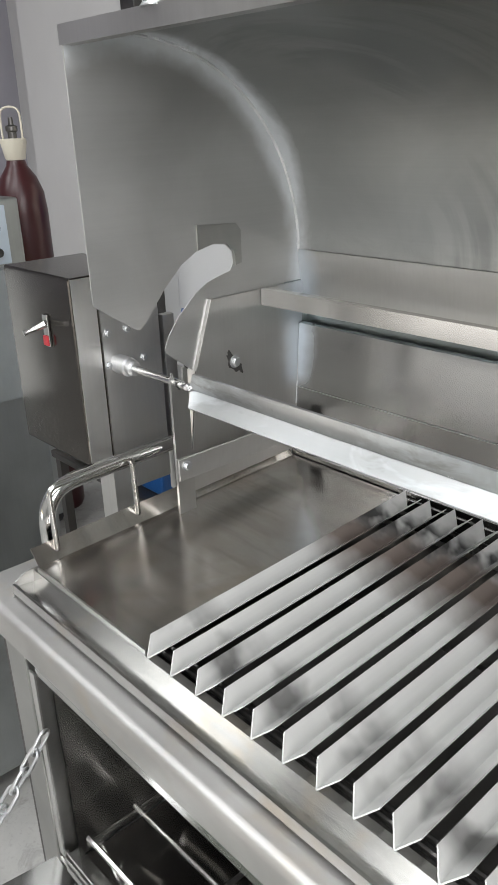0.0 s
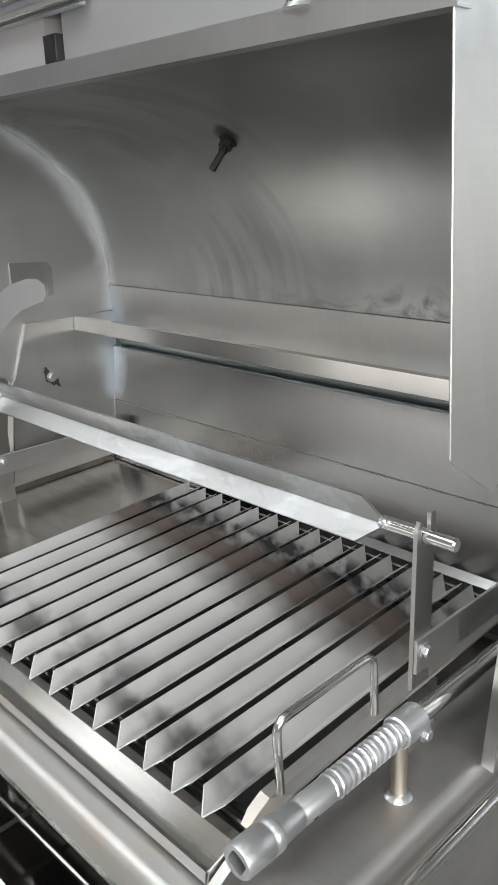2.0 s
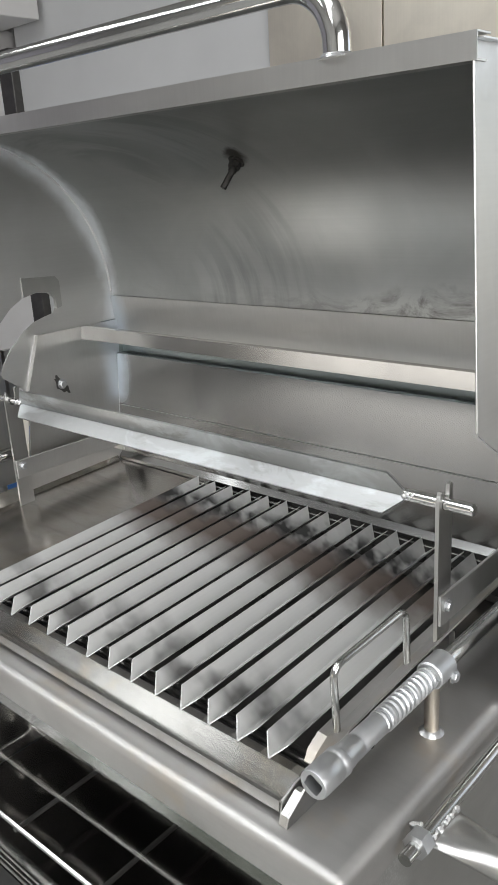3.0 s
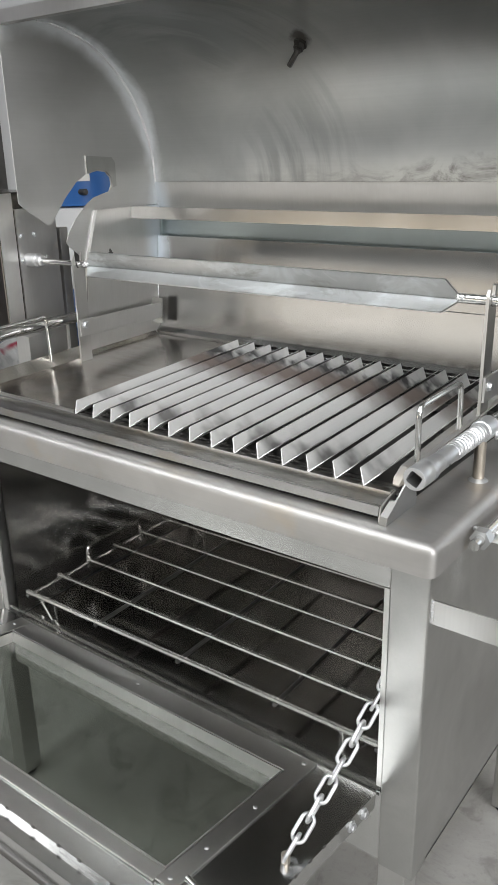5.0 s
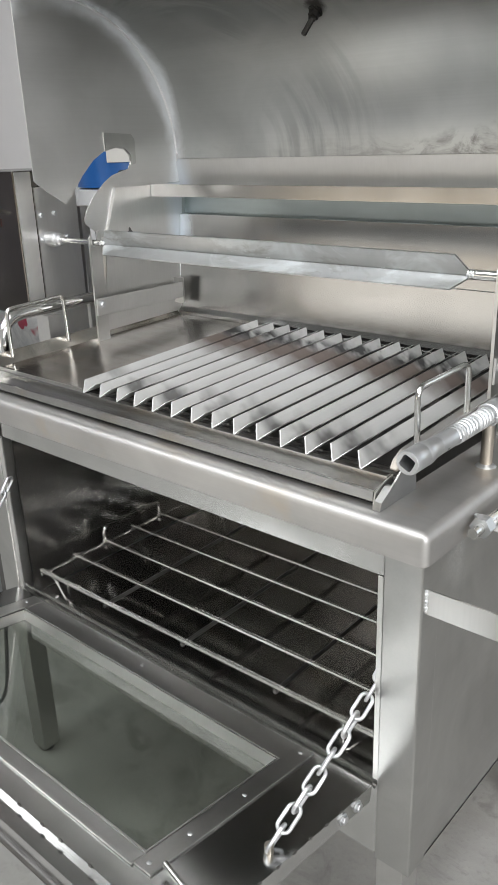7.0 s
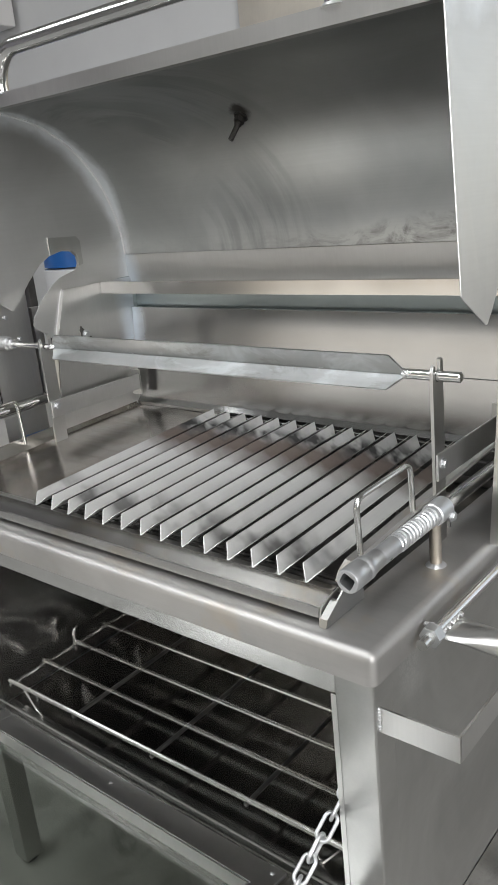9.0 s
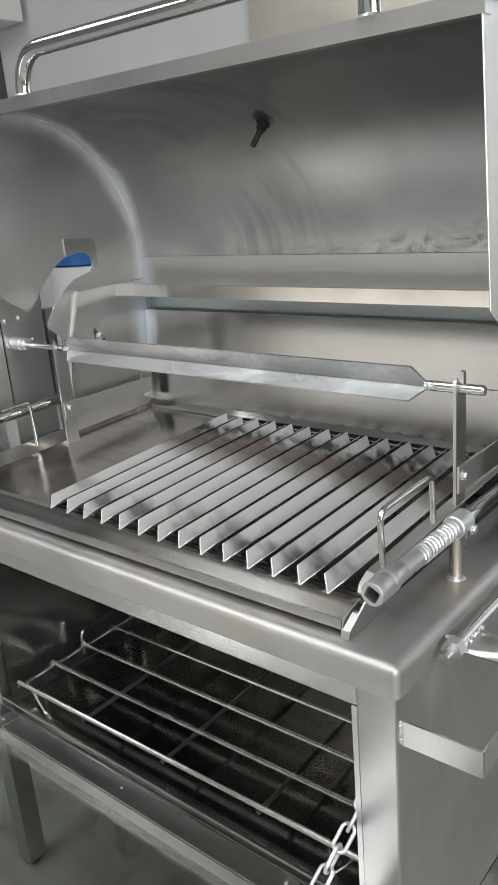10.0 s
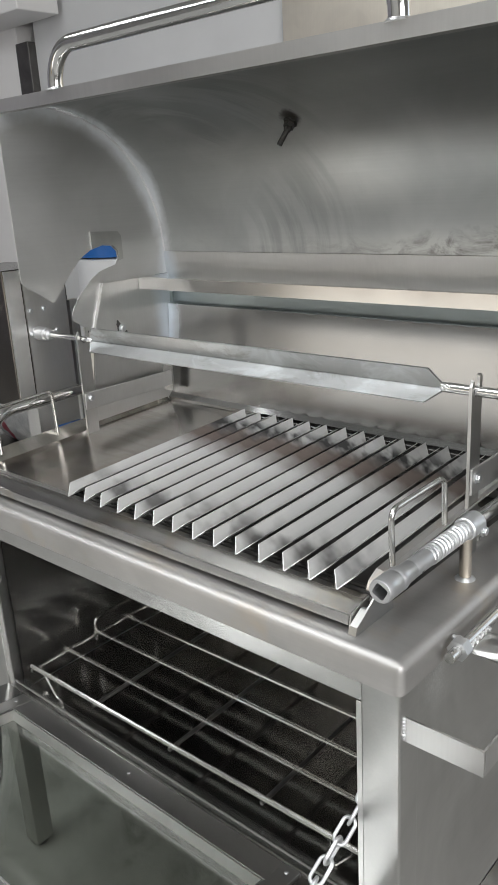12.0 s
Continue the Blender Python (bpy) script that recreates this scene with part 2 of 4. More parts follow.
M_SHEET = steel("brushed_stainless_sheet", rough=0.20, spread=0.08, bump=0.006)
M_SATIN = steel("satin_stainless", (0.68, 0.675, 0.66), 0.42, (160, 160, 3), 0.1, 0.0, 0.0, 0.14)
M_LEDGE = steel("bright_ledge_bar", (0.57, 0.56, 0.545), 0.20, (3, 160, 160), 0.08, 0.0, 0.0, 0.2)
# back plate: base colour lowered to hold the shade behind the grate
M_BACK = steel("shade_toned_back_plate", (0.35, 0.35, 0.345), 0.21, (3, 160, 160), 0.06, 0.006, 0.0, 0.14, corner_grind)
M_COVER = steel("slit_shade_sheet", (0.40, 0.45, 0.455), 0.4, (3, 160, 160), 0.1, 0.0, 0.0, 0.12)
M_LINING = steel("side_lining_sheet", (0.62, 0.615, 0.60), 0.38, (160, 160, 3), 0.06, 0.0, 0.0, 0.1, corner_grind)
M_HOOD = steel("hood_stainless", (0.45, 0.462, 0.455), 0.34, (3, 160, 160), 0.10, 0.006, 0.002, 0.12, hood_marks)
M_SIDE = steel("hood_side_stainless", (0.60, 0.60, 0.59), 0.45, (160, 3, 160), 0.1, 0.006, 0.002, 0.08, ground_weld)
M_TABLE = steel("table_stainless", (0.54, 0.53, 0.515), 0.52, (3, 160, 160), 0.14, 0.005, 0.0, 0.16, straw)
M_GUTTER = steel("gutter_stainless", (0.54, 0.535, 0.52), 0.20, (3, 160, 160), 0.08, 0.0, 0.0, 0.2, straw)
M_POST = steel("upright_stainless", (0.58, 0.575, 0.56), 0.33, (160, 160, 3), 0.06, 0.006, 0.0, 0.12)
M_PANEL = steel("side_panel_stainless", (0.47, 0.47, 0.455), 0.33, (160, 3, 160), 0.08, 0.006, 0.0, 0.2)
M_FLANK = steel("flank_stainless", (0.47, 0.47, 0.455), 0.33, (160, 3, 160), 0.08, 0.0, 0.0, 0.2, spatter)
# oven: pale M_OVEN walls, dark M_OVENFLOOR floor and back put light and shade into colour
M_OVEN = steel("oven_lining", (0.74, 0.725, 0.70), 0.20, (3, 160, 160), 0.06, 0.006, 0.0, 0.2)
M_DOOR = steel("door_stainless", (0.57, 0.57, 0.56), 0.20, (3, 160, 160), 0.08, 0.0, 0.0, 0.22)
M_OVENFLOOR = steel("oven_floor_sheet", (0.42, 0.405, 0.39), 0.16, (3, 160, 160), 0.08, 0.0, 0.003, 0.2)
M_BAR = steel("grate_bar_steel", (0.66, 0.66, 0.645), 0.44, (160, 3, 160), 0.08, 0.004, 0.0, 0.06, heat_tint, 0.6)
M_BAR2 = steel("spit_steel", (0.50, 0.51, 0.51), 0.38, (3, 160, 160), 0.14, 0.0, 0.0, 0.25, scuffs)
M_PLATE = steel("griddle_steel", (0.62, 0.60, 0.57), 0.20, (3, 160, 160), 0.10, 0.006, 0.003, 0.2, plate_tint)
M_CHROME = steel("polished_tube", (0.66, 0.66, 0.65), 0.12, (3, 160, 160), 0.08, 0.003, 0.0, 0.08)
M_ROD = steel("bright_rod", (0.62, 0.62, 0.60), 0.20, (160, 160, 160), 0.08, 0.0, 0.0, 0.1)
M_ZINC = steel("zinc_plated", (0.66, 0.67, 0.68), 0.44, (60, 60, 60), 0.2, 0.0, 0.0, 0.18)
M_WELD = steel("weld_bead", (0.80, 0.81, 0.82), 0.34, (120, 120, 120), 0.2, 0.3, 0.0, 0.25)
M_PEG = steel("tempered_peg", (0.58, 0.53, 0.46), 0.36, (160, 160, 3), 0.1, 0.03, 0.0, 0.25)
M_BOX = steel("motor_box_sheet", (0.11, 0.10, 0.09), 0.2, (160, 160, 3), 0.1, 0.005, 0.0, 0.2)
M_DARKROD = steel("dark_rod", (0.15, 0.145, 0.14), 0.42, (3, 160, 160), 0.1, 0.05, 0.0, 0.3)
M_DARK = paint("black_rubber", (0.03, 0.03, 0.03), 0.5)
M_PROBE = paint("dark_probe_metal", (0.05, 0.047, 0.044), 0.4, metallic=0.6)


def concrete(name):
    m, nt, bs = base_material(name)
    tc = nt.nodes.new("ShaderNodeTexCoord").outputs["Object"]
    big = noise_tex(nt, tc, 2.0, 6.0, 0.65, distort=0.5)
    spot = noise_tex(nt, tc, 9.0, 5.0, 0.7, distort=1.2)
    grit = noise_tex(nt, tc, 90.0, 3.0, 0.6)
    col = ramp(nt, big, ((0.32, (0.27, 0.265, 0.25)), (0.66, (0.42, 0.415, 0.40))))
    col = mix(nt, ramp(nt, spot, ((0.52, 0.0), (0.66, 0.55))), col, (0.17, 0.165, 0.155))
    col = mix(nt, ramp(nt, grit, ((0.55, 0.0), (0.75, 0.4))), col, (0.22, 0.215, 0.205))
    bp = node(nt, "ShaderNodeBump", Strength=0.2, Distance=0.003)
    links(nt, (grit, bp.inputs["Height"]), (bp.outputs[0], bs.inputs["Normal"]), (col, bs.inputs["Base Color"]),
          (maths(nt, 'MULTIPLY_ADD', big, 0.3, 0.4), bs.inputs["Roughness"]))
    return m


M_CONCRETE = concrete("concrete_floor")
M_WALL = paint("white_wall_paint", (0.74, 0.73, 0.725), 0.7, 0.05, 1.2, 0.05)
M_LILAC = paint("lilac_grey_wall_paint", (0.44, 0.43, 0.48), 0.7, 0.06, 1.2, 0.05)
M_GREYWALL = paint("grey_wall_paint", (0.60, 0.605, 0.61), 0.6, 0.06, 1.4, 0.04)
# unseen walls, kept dark to give the steel contrast in its reflections
M_DIM = paint("dark_unseen_wall_paint", (0.36, 0.355, 0.34), 0.7, 0.12, 0.9, 0.05)
M_CEIL = paint("ceiling_paint", (0.45, 0.45, 0.44), 0.8, 0.05, 1.0, 0.03)
M_BEIGE = steel("warm_stainless_panel", (0.74, 0.69, 0.60), 0.42, (160, 160, 3), 0.1, 0.02, 0.002, 0.08)
M_MAROON = paint("maroon_enamel", (0.045, 0.008, 0.010), 0.32, 0.2, 5.0, 0.02)
M_CREAM = paint("cream_plastic", (0.62, 0.58, 0.48), 0.5, 0.08)
M_BLUE = paint("blue_enamel", (0.015, 0.10, 0.33), 0.35, 0.15, 6.0, 0.02)
M_YELLOW = paint("yellow_enamel", (0.55, 0.33, 0.02), 0.45, 0.15)
M_PALEBLUE = paint("pale_blue_sheet", (0.50, 0.58, 0.66), 0.5, 0.08)
M_GREYMACH = steel("grey_machine_sheet", (0.40, 0.42, 0.42), 0.38, (160, 160, 3), 0.12, 0.02, 0.002, 0.15)
M_RED = paint("red_plastic", (0.45, 0.02, 0.03), 0.4)


def printed_sack(name):
    m, nt, bs = base_material(name)
    tc = nt.nodes.new("ShaderNodeTexCoord").outputs["Object"]
    blot = noise_tex(nt, tc, 11.0, 1.0, 0.4, distort=0.8)
    crease = noise_tex(nt, tc, 22.0, 4.0, 0.6, distort=1.5)
    col = ramp(nt, crease, ((0.3, (0.52, 0.52, 0.52)), (0.6, (0.74, 0.74, 0.73))))
    col = mix(nt, ramp(nt, blot, ((0.60, 0.0), (0.63, 1.0))), col, (0.42, 0.03, 0.07))
    bp = node(nt, "ShaderNodeBump", Strength=0.6, Distance=0.01)
    bs.inputs["Roughness"].default_value = 0.4
    links(nt, (crease, bp.inputs["Height"]), (bp.outputs[0], bs.inputs["Normal"]), (col, bs.inputs["Base Color"]))
    return m


M_BAG = printed_sack("white_sack_plastic")
M_BOARD = paint("pale_board", (0.60, 0.59, 0.56), 0.5, 0.08, 3.0, 0.05)


def glass_material():
    m, nt, b = base_material("oven_glass")
    # dark tint carries the shade of the floor seen through the pane
    b.inputs["Base Color"].default_value = (0.42, 0.455, 0.41, 1)
    b.inputs["Roughness"].default_value = 0.02
    b.inputs["IOR"].default_value = 1.5
    b.inputs["Transmission Weight"].default_value = 1.0
    return m


M_GLASS = glass_material()

# ---- mesh helpers ----
BASES = {}


def thing(name, at, label, category, group="", kind=""):
    ob = new(name)
    ob.empty_display_size = 0.05
    ob.location = at
    BASES[ob] = Vector(at)
    return tagged(ob, label, category, group, kind)


def finish(name, bm, material, smooth=False):
    bmesh.ops.recalc_face_normals(bm, faces=bm.faces)
    me = bpy.data.meshes.new(name)
    bm.to_mesh(me)
    bm.free()
    me.materials.append(material)
    if smooth:
        me.shade_smooth()
        me.set_sharp_from_angle(angle=radians(40))
    return me


def hang(ob, parent):
    ob.parent = parent
    if parent in BASES:
        ob.matrix_parent_inverse = Matrix.Translation(-BASES[parent])
    return ob


def part(name, bm, material, parent, label="", smooth=False):
    ob = hang(new(name, finish(name, bm, material, smooth)), parent)
    return tagged(ob, label) if label else ob


def piece(name, mesh, parent, m, label=""):
    ob = new(name, mesh)
    ob.parent = parent
    off = Matrix.Translation(-BASES[parent]) if parent in BASES else Matrix.Identity(4)
    ob.matrix_basis = off @ m
    return tagged(ob, label) if label else ob


def solid(name, bm, material, label, category="", kind="", group="", smooth=False):
    return tagged(new(name, finish(name, bm, material, smooth)), label, category, group, kind)


def add_box(bm, x0, x1, y0, y1, z0, z1, bevel=0.0):
    vs = [bm.verts.new((x, y, z)) for z in (z0, z1) for x, y in ((x0, y0), (x1, y0), (x1, y1), (x0, y1))]
    fs = [bm.faces.new([vs[i] for i in f]) for f in ((3, 2, 1, 0), (4, 5, 6, 7), (0, 1, 5, 4), (1, 2, 6, 5), (2, 3, 7, 6), (3, 0, 4, 7))]
    if bevel:
        es = list({e for f in fs for e in f.edges})
        bmesh.ops.bevel(bm, geom=es, offset=bevel, segments=2, profile=0.5, affect='EDGES')
    return bm


def box(*a, bevel=0.0):
    return add_box(bmesh.new(), *a, bevel=bevel)


def add_prism(bm, poly, axis, a, b):
    """A flat outline, given in the two other axes, made solid between a and b along axis."""
    def put(p, h):
        return {"x": (h, p[0], p[1]), "y": (p[0], h, p[1]), "z": (p[0], p[1], h)}[axis]
    lo = [bm.verts.new(put(p, a)) for p in poly]
    hi = [bm.verts.new(put(p, b)) for p in poly]
    n = len(poly)
    bm.faces.new(lo)
    bm.faces.new(hi[::-1])
    for i in range(n):
        j = (i + 1) % n
        bm.faces.new((lo[i], hi[i], hi[j], lo[j]))
    return bm


def prism(poly, axis, a, b):
    return add_prism(bmesh.new(), poly, axis, a, b)


def thick_line(line, th):
    """Closed outline of an open bent line with sheet thickness th to its left."""
    pts = [Vector(p) for p in line]
    out = []
    for i, p in enumerate(pts):
        ns = []
        if i > 0:
            d = (p - pts[i - 1]).normalized()
            ns.append(Vector((-d.y, d.x)))
        if i < len(pts) - 1:
            d = (pts[i + 1] - p).normalized()
            ns.append(Vector((-d.y, d.x)))
        n = sum(ns, Vector((0, 0))) / len(ns)
        n = n / max(0.3, n.length_squared)
        out.append(p + n * th)
    return [tuple(p) for p in pts] + [tuple(p) for p in reversed(out)]


def bent(line, axis, a, b, th=0.0015):
    """A bent sheet swept along axis, built as quads."""
    bm = bmesh.new()
    ol = thick_line(line, th)
    n = len(line)

    def put(p, h):
        return {"x": (h, p[0], p[1]), "y": (p[0], h, p[1]), "z": (p[0], p[1], h)}[axis]
    lo = [bm.verts.new(put(p, a)) for p in ol]
    hi = [bm.verts.new(put(p, b)) for p in ol]
    m = len(ol)
    for i in range(m):
        j = (i + 1) % m
        bm.faces.new((lo[i], hi[i], hi[j], lo[j]))
    for i in range(n - 1):
        for s in (lo, hi):
            bm.faces.new((s[i], s[i + 1], s[m - 2 - i], s[m - 1 - i]))
    return bm


def rounded(points, radius, steps=6):
    """A polyline with its inner corners rounded off."""
    pts = [Vector(p) for p in points]
    out = [pts[0]]
    for a, p, b in zip(pts, pts[1:], pts[2:]):
        r = min(radius, (a - p).length * 0.49, (b - p).length * 0.49)
        s, e = p + (a - p).normalized() * r, p + (b - p).normalized() * r
        for k in range(steps + 1):
            t = k / steps
            out.append(s * (1 - t) ** 2 + p * 2 * t * (1 - t) + e * t ** 2)
    out.append(pts[-1])
    return out


def add_tube(bm, points, radius, segs=12, closed=False, radii=None):
    pts = [Vector(p) for p in points]
    n = len(pts)
    rings, up = [], None
    for i, p in enumerate(pts):
        a = pts[i - 1] if (i > 0 or closed) else p
        b = pts[(i + 1) % n] if (i < n - 1 or closed) else p
        d = (b - a).normalized()
        if up is None:
            up = d.orthogonal().normalized()
        up = (up - d * up.dot(d)).normalized()
        side = d.cross(up)
        r = radii[i] if radii else radius
        rings.append([bm.verts.new(p + (up * math.cos(t) + side * math.sin(t)) * r) for t in (2 * math.pi * k / segs for k in range(segs))])
    for i in range(n if closed else n - 1):
        r0, r1 = rings[i], rings[(i + 1) % n]
        for k in range(segs):
            bm.faces.new((r0[k], r0[(k + 1) % segs], r1[(k + 1) % segs], r1[k]))
    if not closed:
        bm.faces.new(rings[0][::-1])
        bm.faces.new(rings[-1])
    return bm


def tube(points, radius, segs=12, closed=False, radii=None):
    return add_tube(bmesh.new(), points, radius, segs, closed, radii)


def turned(profile, segs=24, axis="z", at=(0, 0, 0)):
    """A turned body from (distance along the axis, radius) pairs."""
    d = {"x": Vector((1, 0, 0)), "y": Vector((0, 1, 0)), "z": Vector((0, 0, 1))}[axis]
    u = d.orthogonal().normalized()
    v = d.cross(u)
    bm = bmesh.new()
    rings = []
    for h, r in profile:
        rings.append([bm.verts.new(Vector(at) + d * h + (u * math.cos(t) + v * math.sin(t)) * max(r, 1e-4)) for t in (2 * math.pi * k / segs for k in range(segs))])
    for r0, r1 in zip(rings, rings[1:]):
        for k in range(segs):
            bm.faces.new((r0[k], r0[(k + 1) % segs], r1[(k + 1) % segs], r1[k]))
    bm.faces.new(rings[0][::-1])
    bm.faces.new(rings[-1])
    return bm


def bolt_mesh(name, material, r=0.0065, h=0.005):
    """A hexagon bolt head with a washer, pointing along +x from the origin."""
    bm = turned(((0, r * 1.35), (0.0012, r * 1.35), (0.0013, r * 0.9)), 16, "x")
    for f in list(turned_hex(bm, r, h)):
        pass
    return finish(name, bm, material)


def turned_hex(bm, r, h):
    ring = []
    for x in (0.0012, h):
        ring.append([bm.verts.new((x, r * math.cos(math.pi * k / 3), r * math.sin(math.pi * k / 3))) for k in range(6)])
    top = [bm.verts.new((h + 0.001, r * 0.8 * math.cos(math.pi * k / 3), r * 0.8 * math.sin(math.pi * k / 3))) for k in range(6)]
    ring.append(top)
    out = []
    for a, b in zip(ring, ring[1:]):
        for k in range(6):
            out.append(bm.faces.new((a[k], a[(k + 1) % 6], b[(k + 1) % 6], b[k])))
    out.append(bm.faces.new(top))
    return out


def rivet_mesh(name, material, r=0.0035, h=0.0015):
    return finish(name, turned(((0, r), (h * 0.5, r * 0.95), (h, r * 0.55)), 10, "z"), material, True)


# ---- the workshop ----
X0, X1, Y0, Y1, ZC = -7.0, 3.5, -5.0, 3.2, 4.0
solid("floor", box(X0, X1, Y0, Y1, -0.12, 0.0), M_CONCRETE, "bare grey concrete workshop floor with stains", "floor", "structure")
solid("ceiling", box(X0, X1, Y0, Y1, ZC, ZC + 0.12), M_CEIL, "plain grey painted workshop ceiling", "ceiling", "structure")
bm = box(X0, 1.15, Y1, Y1 + 0.15, 0, ZC)
add_box(bm, 1.15, X1, Y1, Y1 + 0.15, 0, 1.0)
add_box(bm, 1.15, X1, Y1, Y1 + 0.15, 2.9, ZC)
solid("wall_north", bm, M_WALL, "white painted workshop wall with an opening added for the rear fill lamp", "wall", "structure")
solid("wall_west", box(X0 - 0.15, X0, Y0, Y1, 0, ZC), M_LILAC, "lilac grey painted side wall", "wall", "structure")
bm = box(X1, X1 + 0.15, Y0, -3.2, 0, ZC)
add_box(bm, X1, X1 + 0.15, 0.0, Y1, 0, ZC)
add_box(bm, X1, X1 + 0.15, -3.2, 0.0, 0, 1.2)
add_box(bm, X1, X1 + 0.15, -3.2, 0.0, 3.2, ZC)
solid("wall_east", bm, M_DIM, "unseen dark grey wall with an opening added for the side fill lamp", "wall", "structure")
bm = box(X0, -5.0, Y0 - 0.15, Y0, 0, ZC)
add_box(bm, -1.0, X1, Y0 - 0.15, Y0, 0, ZC)
add_box(bm, -5.0, -1.0, Y0 - 0.15, Y0, 1.25, ZC)
solid("wall_south", bm, M_DIM, "unseen dark grey wall over a low daylight opening", "wall", "structure")
solid("wall_partition", box(-5.68, -4.36, 2.6, 3.2, 0, ZC), M_WALL, "white painted wall pier in the workshop", "wall", "structure")
solid("wall_recess", box(-4.22, -2.16, 2.64, 3.2, 0, ZC), M_GREYWALL, "pale grey painted wall panel", "wall", "structure")
solid("trim", box(-4.36, -4.22, 2.58, 2.72, 0, 2.4, bevel=0.006), M_DARKROD, "dark steel door frame post", "trim", "structure")
solid("ceiling_beam", box(-5.0, -3.88, 2.3, 2.6, 2.5, 2.78, bevel=0.008), M_WALL, "white painted boxed beam under the ceiling", "beam", "structure")

cab = thing("steel_cabinet", (-0.6, 2.9, 0), "tall warm-toned stainless steel cabinet against the wall", "cabinet")
part("body", box(-2.14, 1.0, 2.62, 3.18, 0, 3.1), M_BEIGE, cab)
for i in range(5):
    part("door", box(-2.13 + 0.62 * i, -1.518 + 0.62 * i, 2.60, 2.619, 0.08, 3.08, bevel=0.003), M_BEIGE, cab)

GX, GY = -2.805, 1.018
cyl = thing("gas_cylinder", (GX, GY, 0), "tall maroon gas cylinder with a cream valve guard", "gas cylinder")
part("bottle", turned(((0, 0.085), (0.02, 0.093), (1.22, 0.093), (1.29, 0.087), (1.345, 0.066), (1.385, 0.038), (1.41, 0.032)), 32, "z", (GX, GY, 0)), M_MAROON, cyl, smooth=True)
part("collar", turned(((1.405, 0.034), (1.41, 0.037), (1.465, 0.047), (1.478, 0.047), (1.479, 0.034)), 24, "z", (GX, GY, 0)), M_CREAM, cyl, "cream plastic neck collar", True)
part("guard_loop", tube(rounded([(GX - 0.030, GY - 0.024, 1.47), (GX - 0.030, GY - 0.024, 1.585), (GX + 0.030, GY + 0.024, 1.585), (GX + 0.030, GY + 0.024, 1.47)], 0.036), 0.004, 8), M_CREAM, cyl, smooth=True)
part("valve", turned(((1.475, 0.016), (1.50, 0.016), (1.505, 0.022), (1.52, 0.022), (1.525, 0.010), (1.55, 0.008)), 12, "z", (GX, GY, 0)), M_DARKROD, cyl, smooth=True)

mach = thing("welding_machine", (-2.62, 0.8, 0), "grey welding machine with a yellow band", "machine")
part("housing", box(-2.85, -2.50, 0.55, 0.855, 1.07, 1.30, bevel=0.008), M_GREYMACH, mach)
part("front_panel", box(-2.499, -2.492, 0.57, 0.80, 1.09, 1.28, bevel=0.003), M_PALEBLUE, mach, "pale control panel")
for kz in (1.13, 1.21):
    part("knob", turned(((0, 0.016), (0.012, 0.015), (0.016, 0.011)), 14, "x", (-2.492, 0.755, kz)), M_DARK, mach, "black control knob", True)
part("trolley_frame", box(-2.84, -2.52, 0.64, 0.91, 0.10, 0.96, bevel=0.02), M_GREYMACH, mach, "grey sheet base")
part("front_band", box(-2.84, -2.52, 0.64, 0.91, 0.961, 1.069, bevel=0.01), M_YELLOW, mach, "yellow painted band")
for wy in (0.66, 0.89):
    part("wheel", turned(((-0.02, 0.03), (-0.02, 0.09), (0.02, 0.09), (0.02, 0.03)), 20, "y", (-2.68, wy, 0.091)), M_DARK, mach, smooth=True)

side = thing("work_cabinet", (-1.5, 0.22, 0), "grey sheet steel work cabinet with a sloping side", "cabinet")
part("body", box(-1.95, -1.46, 0.0, 0.34, 0.06, 0.98, bevel=0.004), M_GREYMACH, side)
part("hopper", prism([(-1.95, 1.24), (-1.50, 1.24), (-1.44, 0.985), (-1.97, 0.985)], "y", 0.02, 0.33), M_GREYMACH, side)
for cx in (-1.94, -1.48):
    for cy in (0.02, 0.32):
        part("foot", box(cx - 0.02, cx + 0.02, cy - 0.018, cy + 0.018, 0, 0.06), M_DARK, side)
solid("plastic_sheet", box(-1.93, -1.56, 0.05, 0.30, 1.2405, 1.30, bevel=0.012), M_PALEBLUE, "pale blue folded sheet lying on the work cabinet", "sheet")

BX, BY = -2.47, 1.72
blue = thing("blue_compressor", (BX, BY, 0), "tall blue enamelled compressor with a grey band", "compressor")
part("tank", turned(((0.05, 0.16), (0.07, 0.20), (0.78, 0.20), (0.80, 0.17)), 28, "z", (BX, BY, 0)), M_BLUE, blue, smooth=True)
pl = bmesh.new()
add_box(pl, -0.004, 0.004, -0.05, 0.05, -0.03, 0.03, bevel=0.002)
bmesh.ops.transform(pl, matrix=pose(BX + 0.150, BY - 0.130, 1.300, 0, 0, -41), verts=pl.verts)
part("rating_plate", pl, M_BOARD, blue, "pale plate")
part("knob", turned(((0, 0.014), (0.05, 0.014), (0.055, 0.009)), 12, "x", (BX + 0.13, BY - 0.12, 1.225)), M_DARK, blue, smooth=True)
part("band", turned(((0.795, 0.15), (0.805, 0.203), (1.155, 0.203), (1.165, 0.15)), 28, "z", (BX, BY, 0)), M_GREYWALL, blue, "pale grey housing", True)
part("head", turned(((1.160, 0.15), (1.166, 0.198), (1.36, 0.198), (1.40, 0.16), (1.42, 0.05)), 28, "z", (BX, BY, 0)), M_BLUE, blue, smooth=True)
for ka in range(3):
    a = ka * 2.094 + 0.3
    part("foot", tube([(BX + 0.15 * math.cos(a), BY + 0.15 * math.sin(a), 0.0), (BX + 0.13 * math.cos(a), BY + 0.13 * math.sin(a), 0.09)], 0.016, 8), M_DARK, blue)


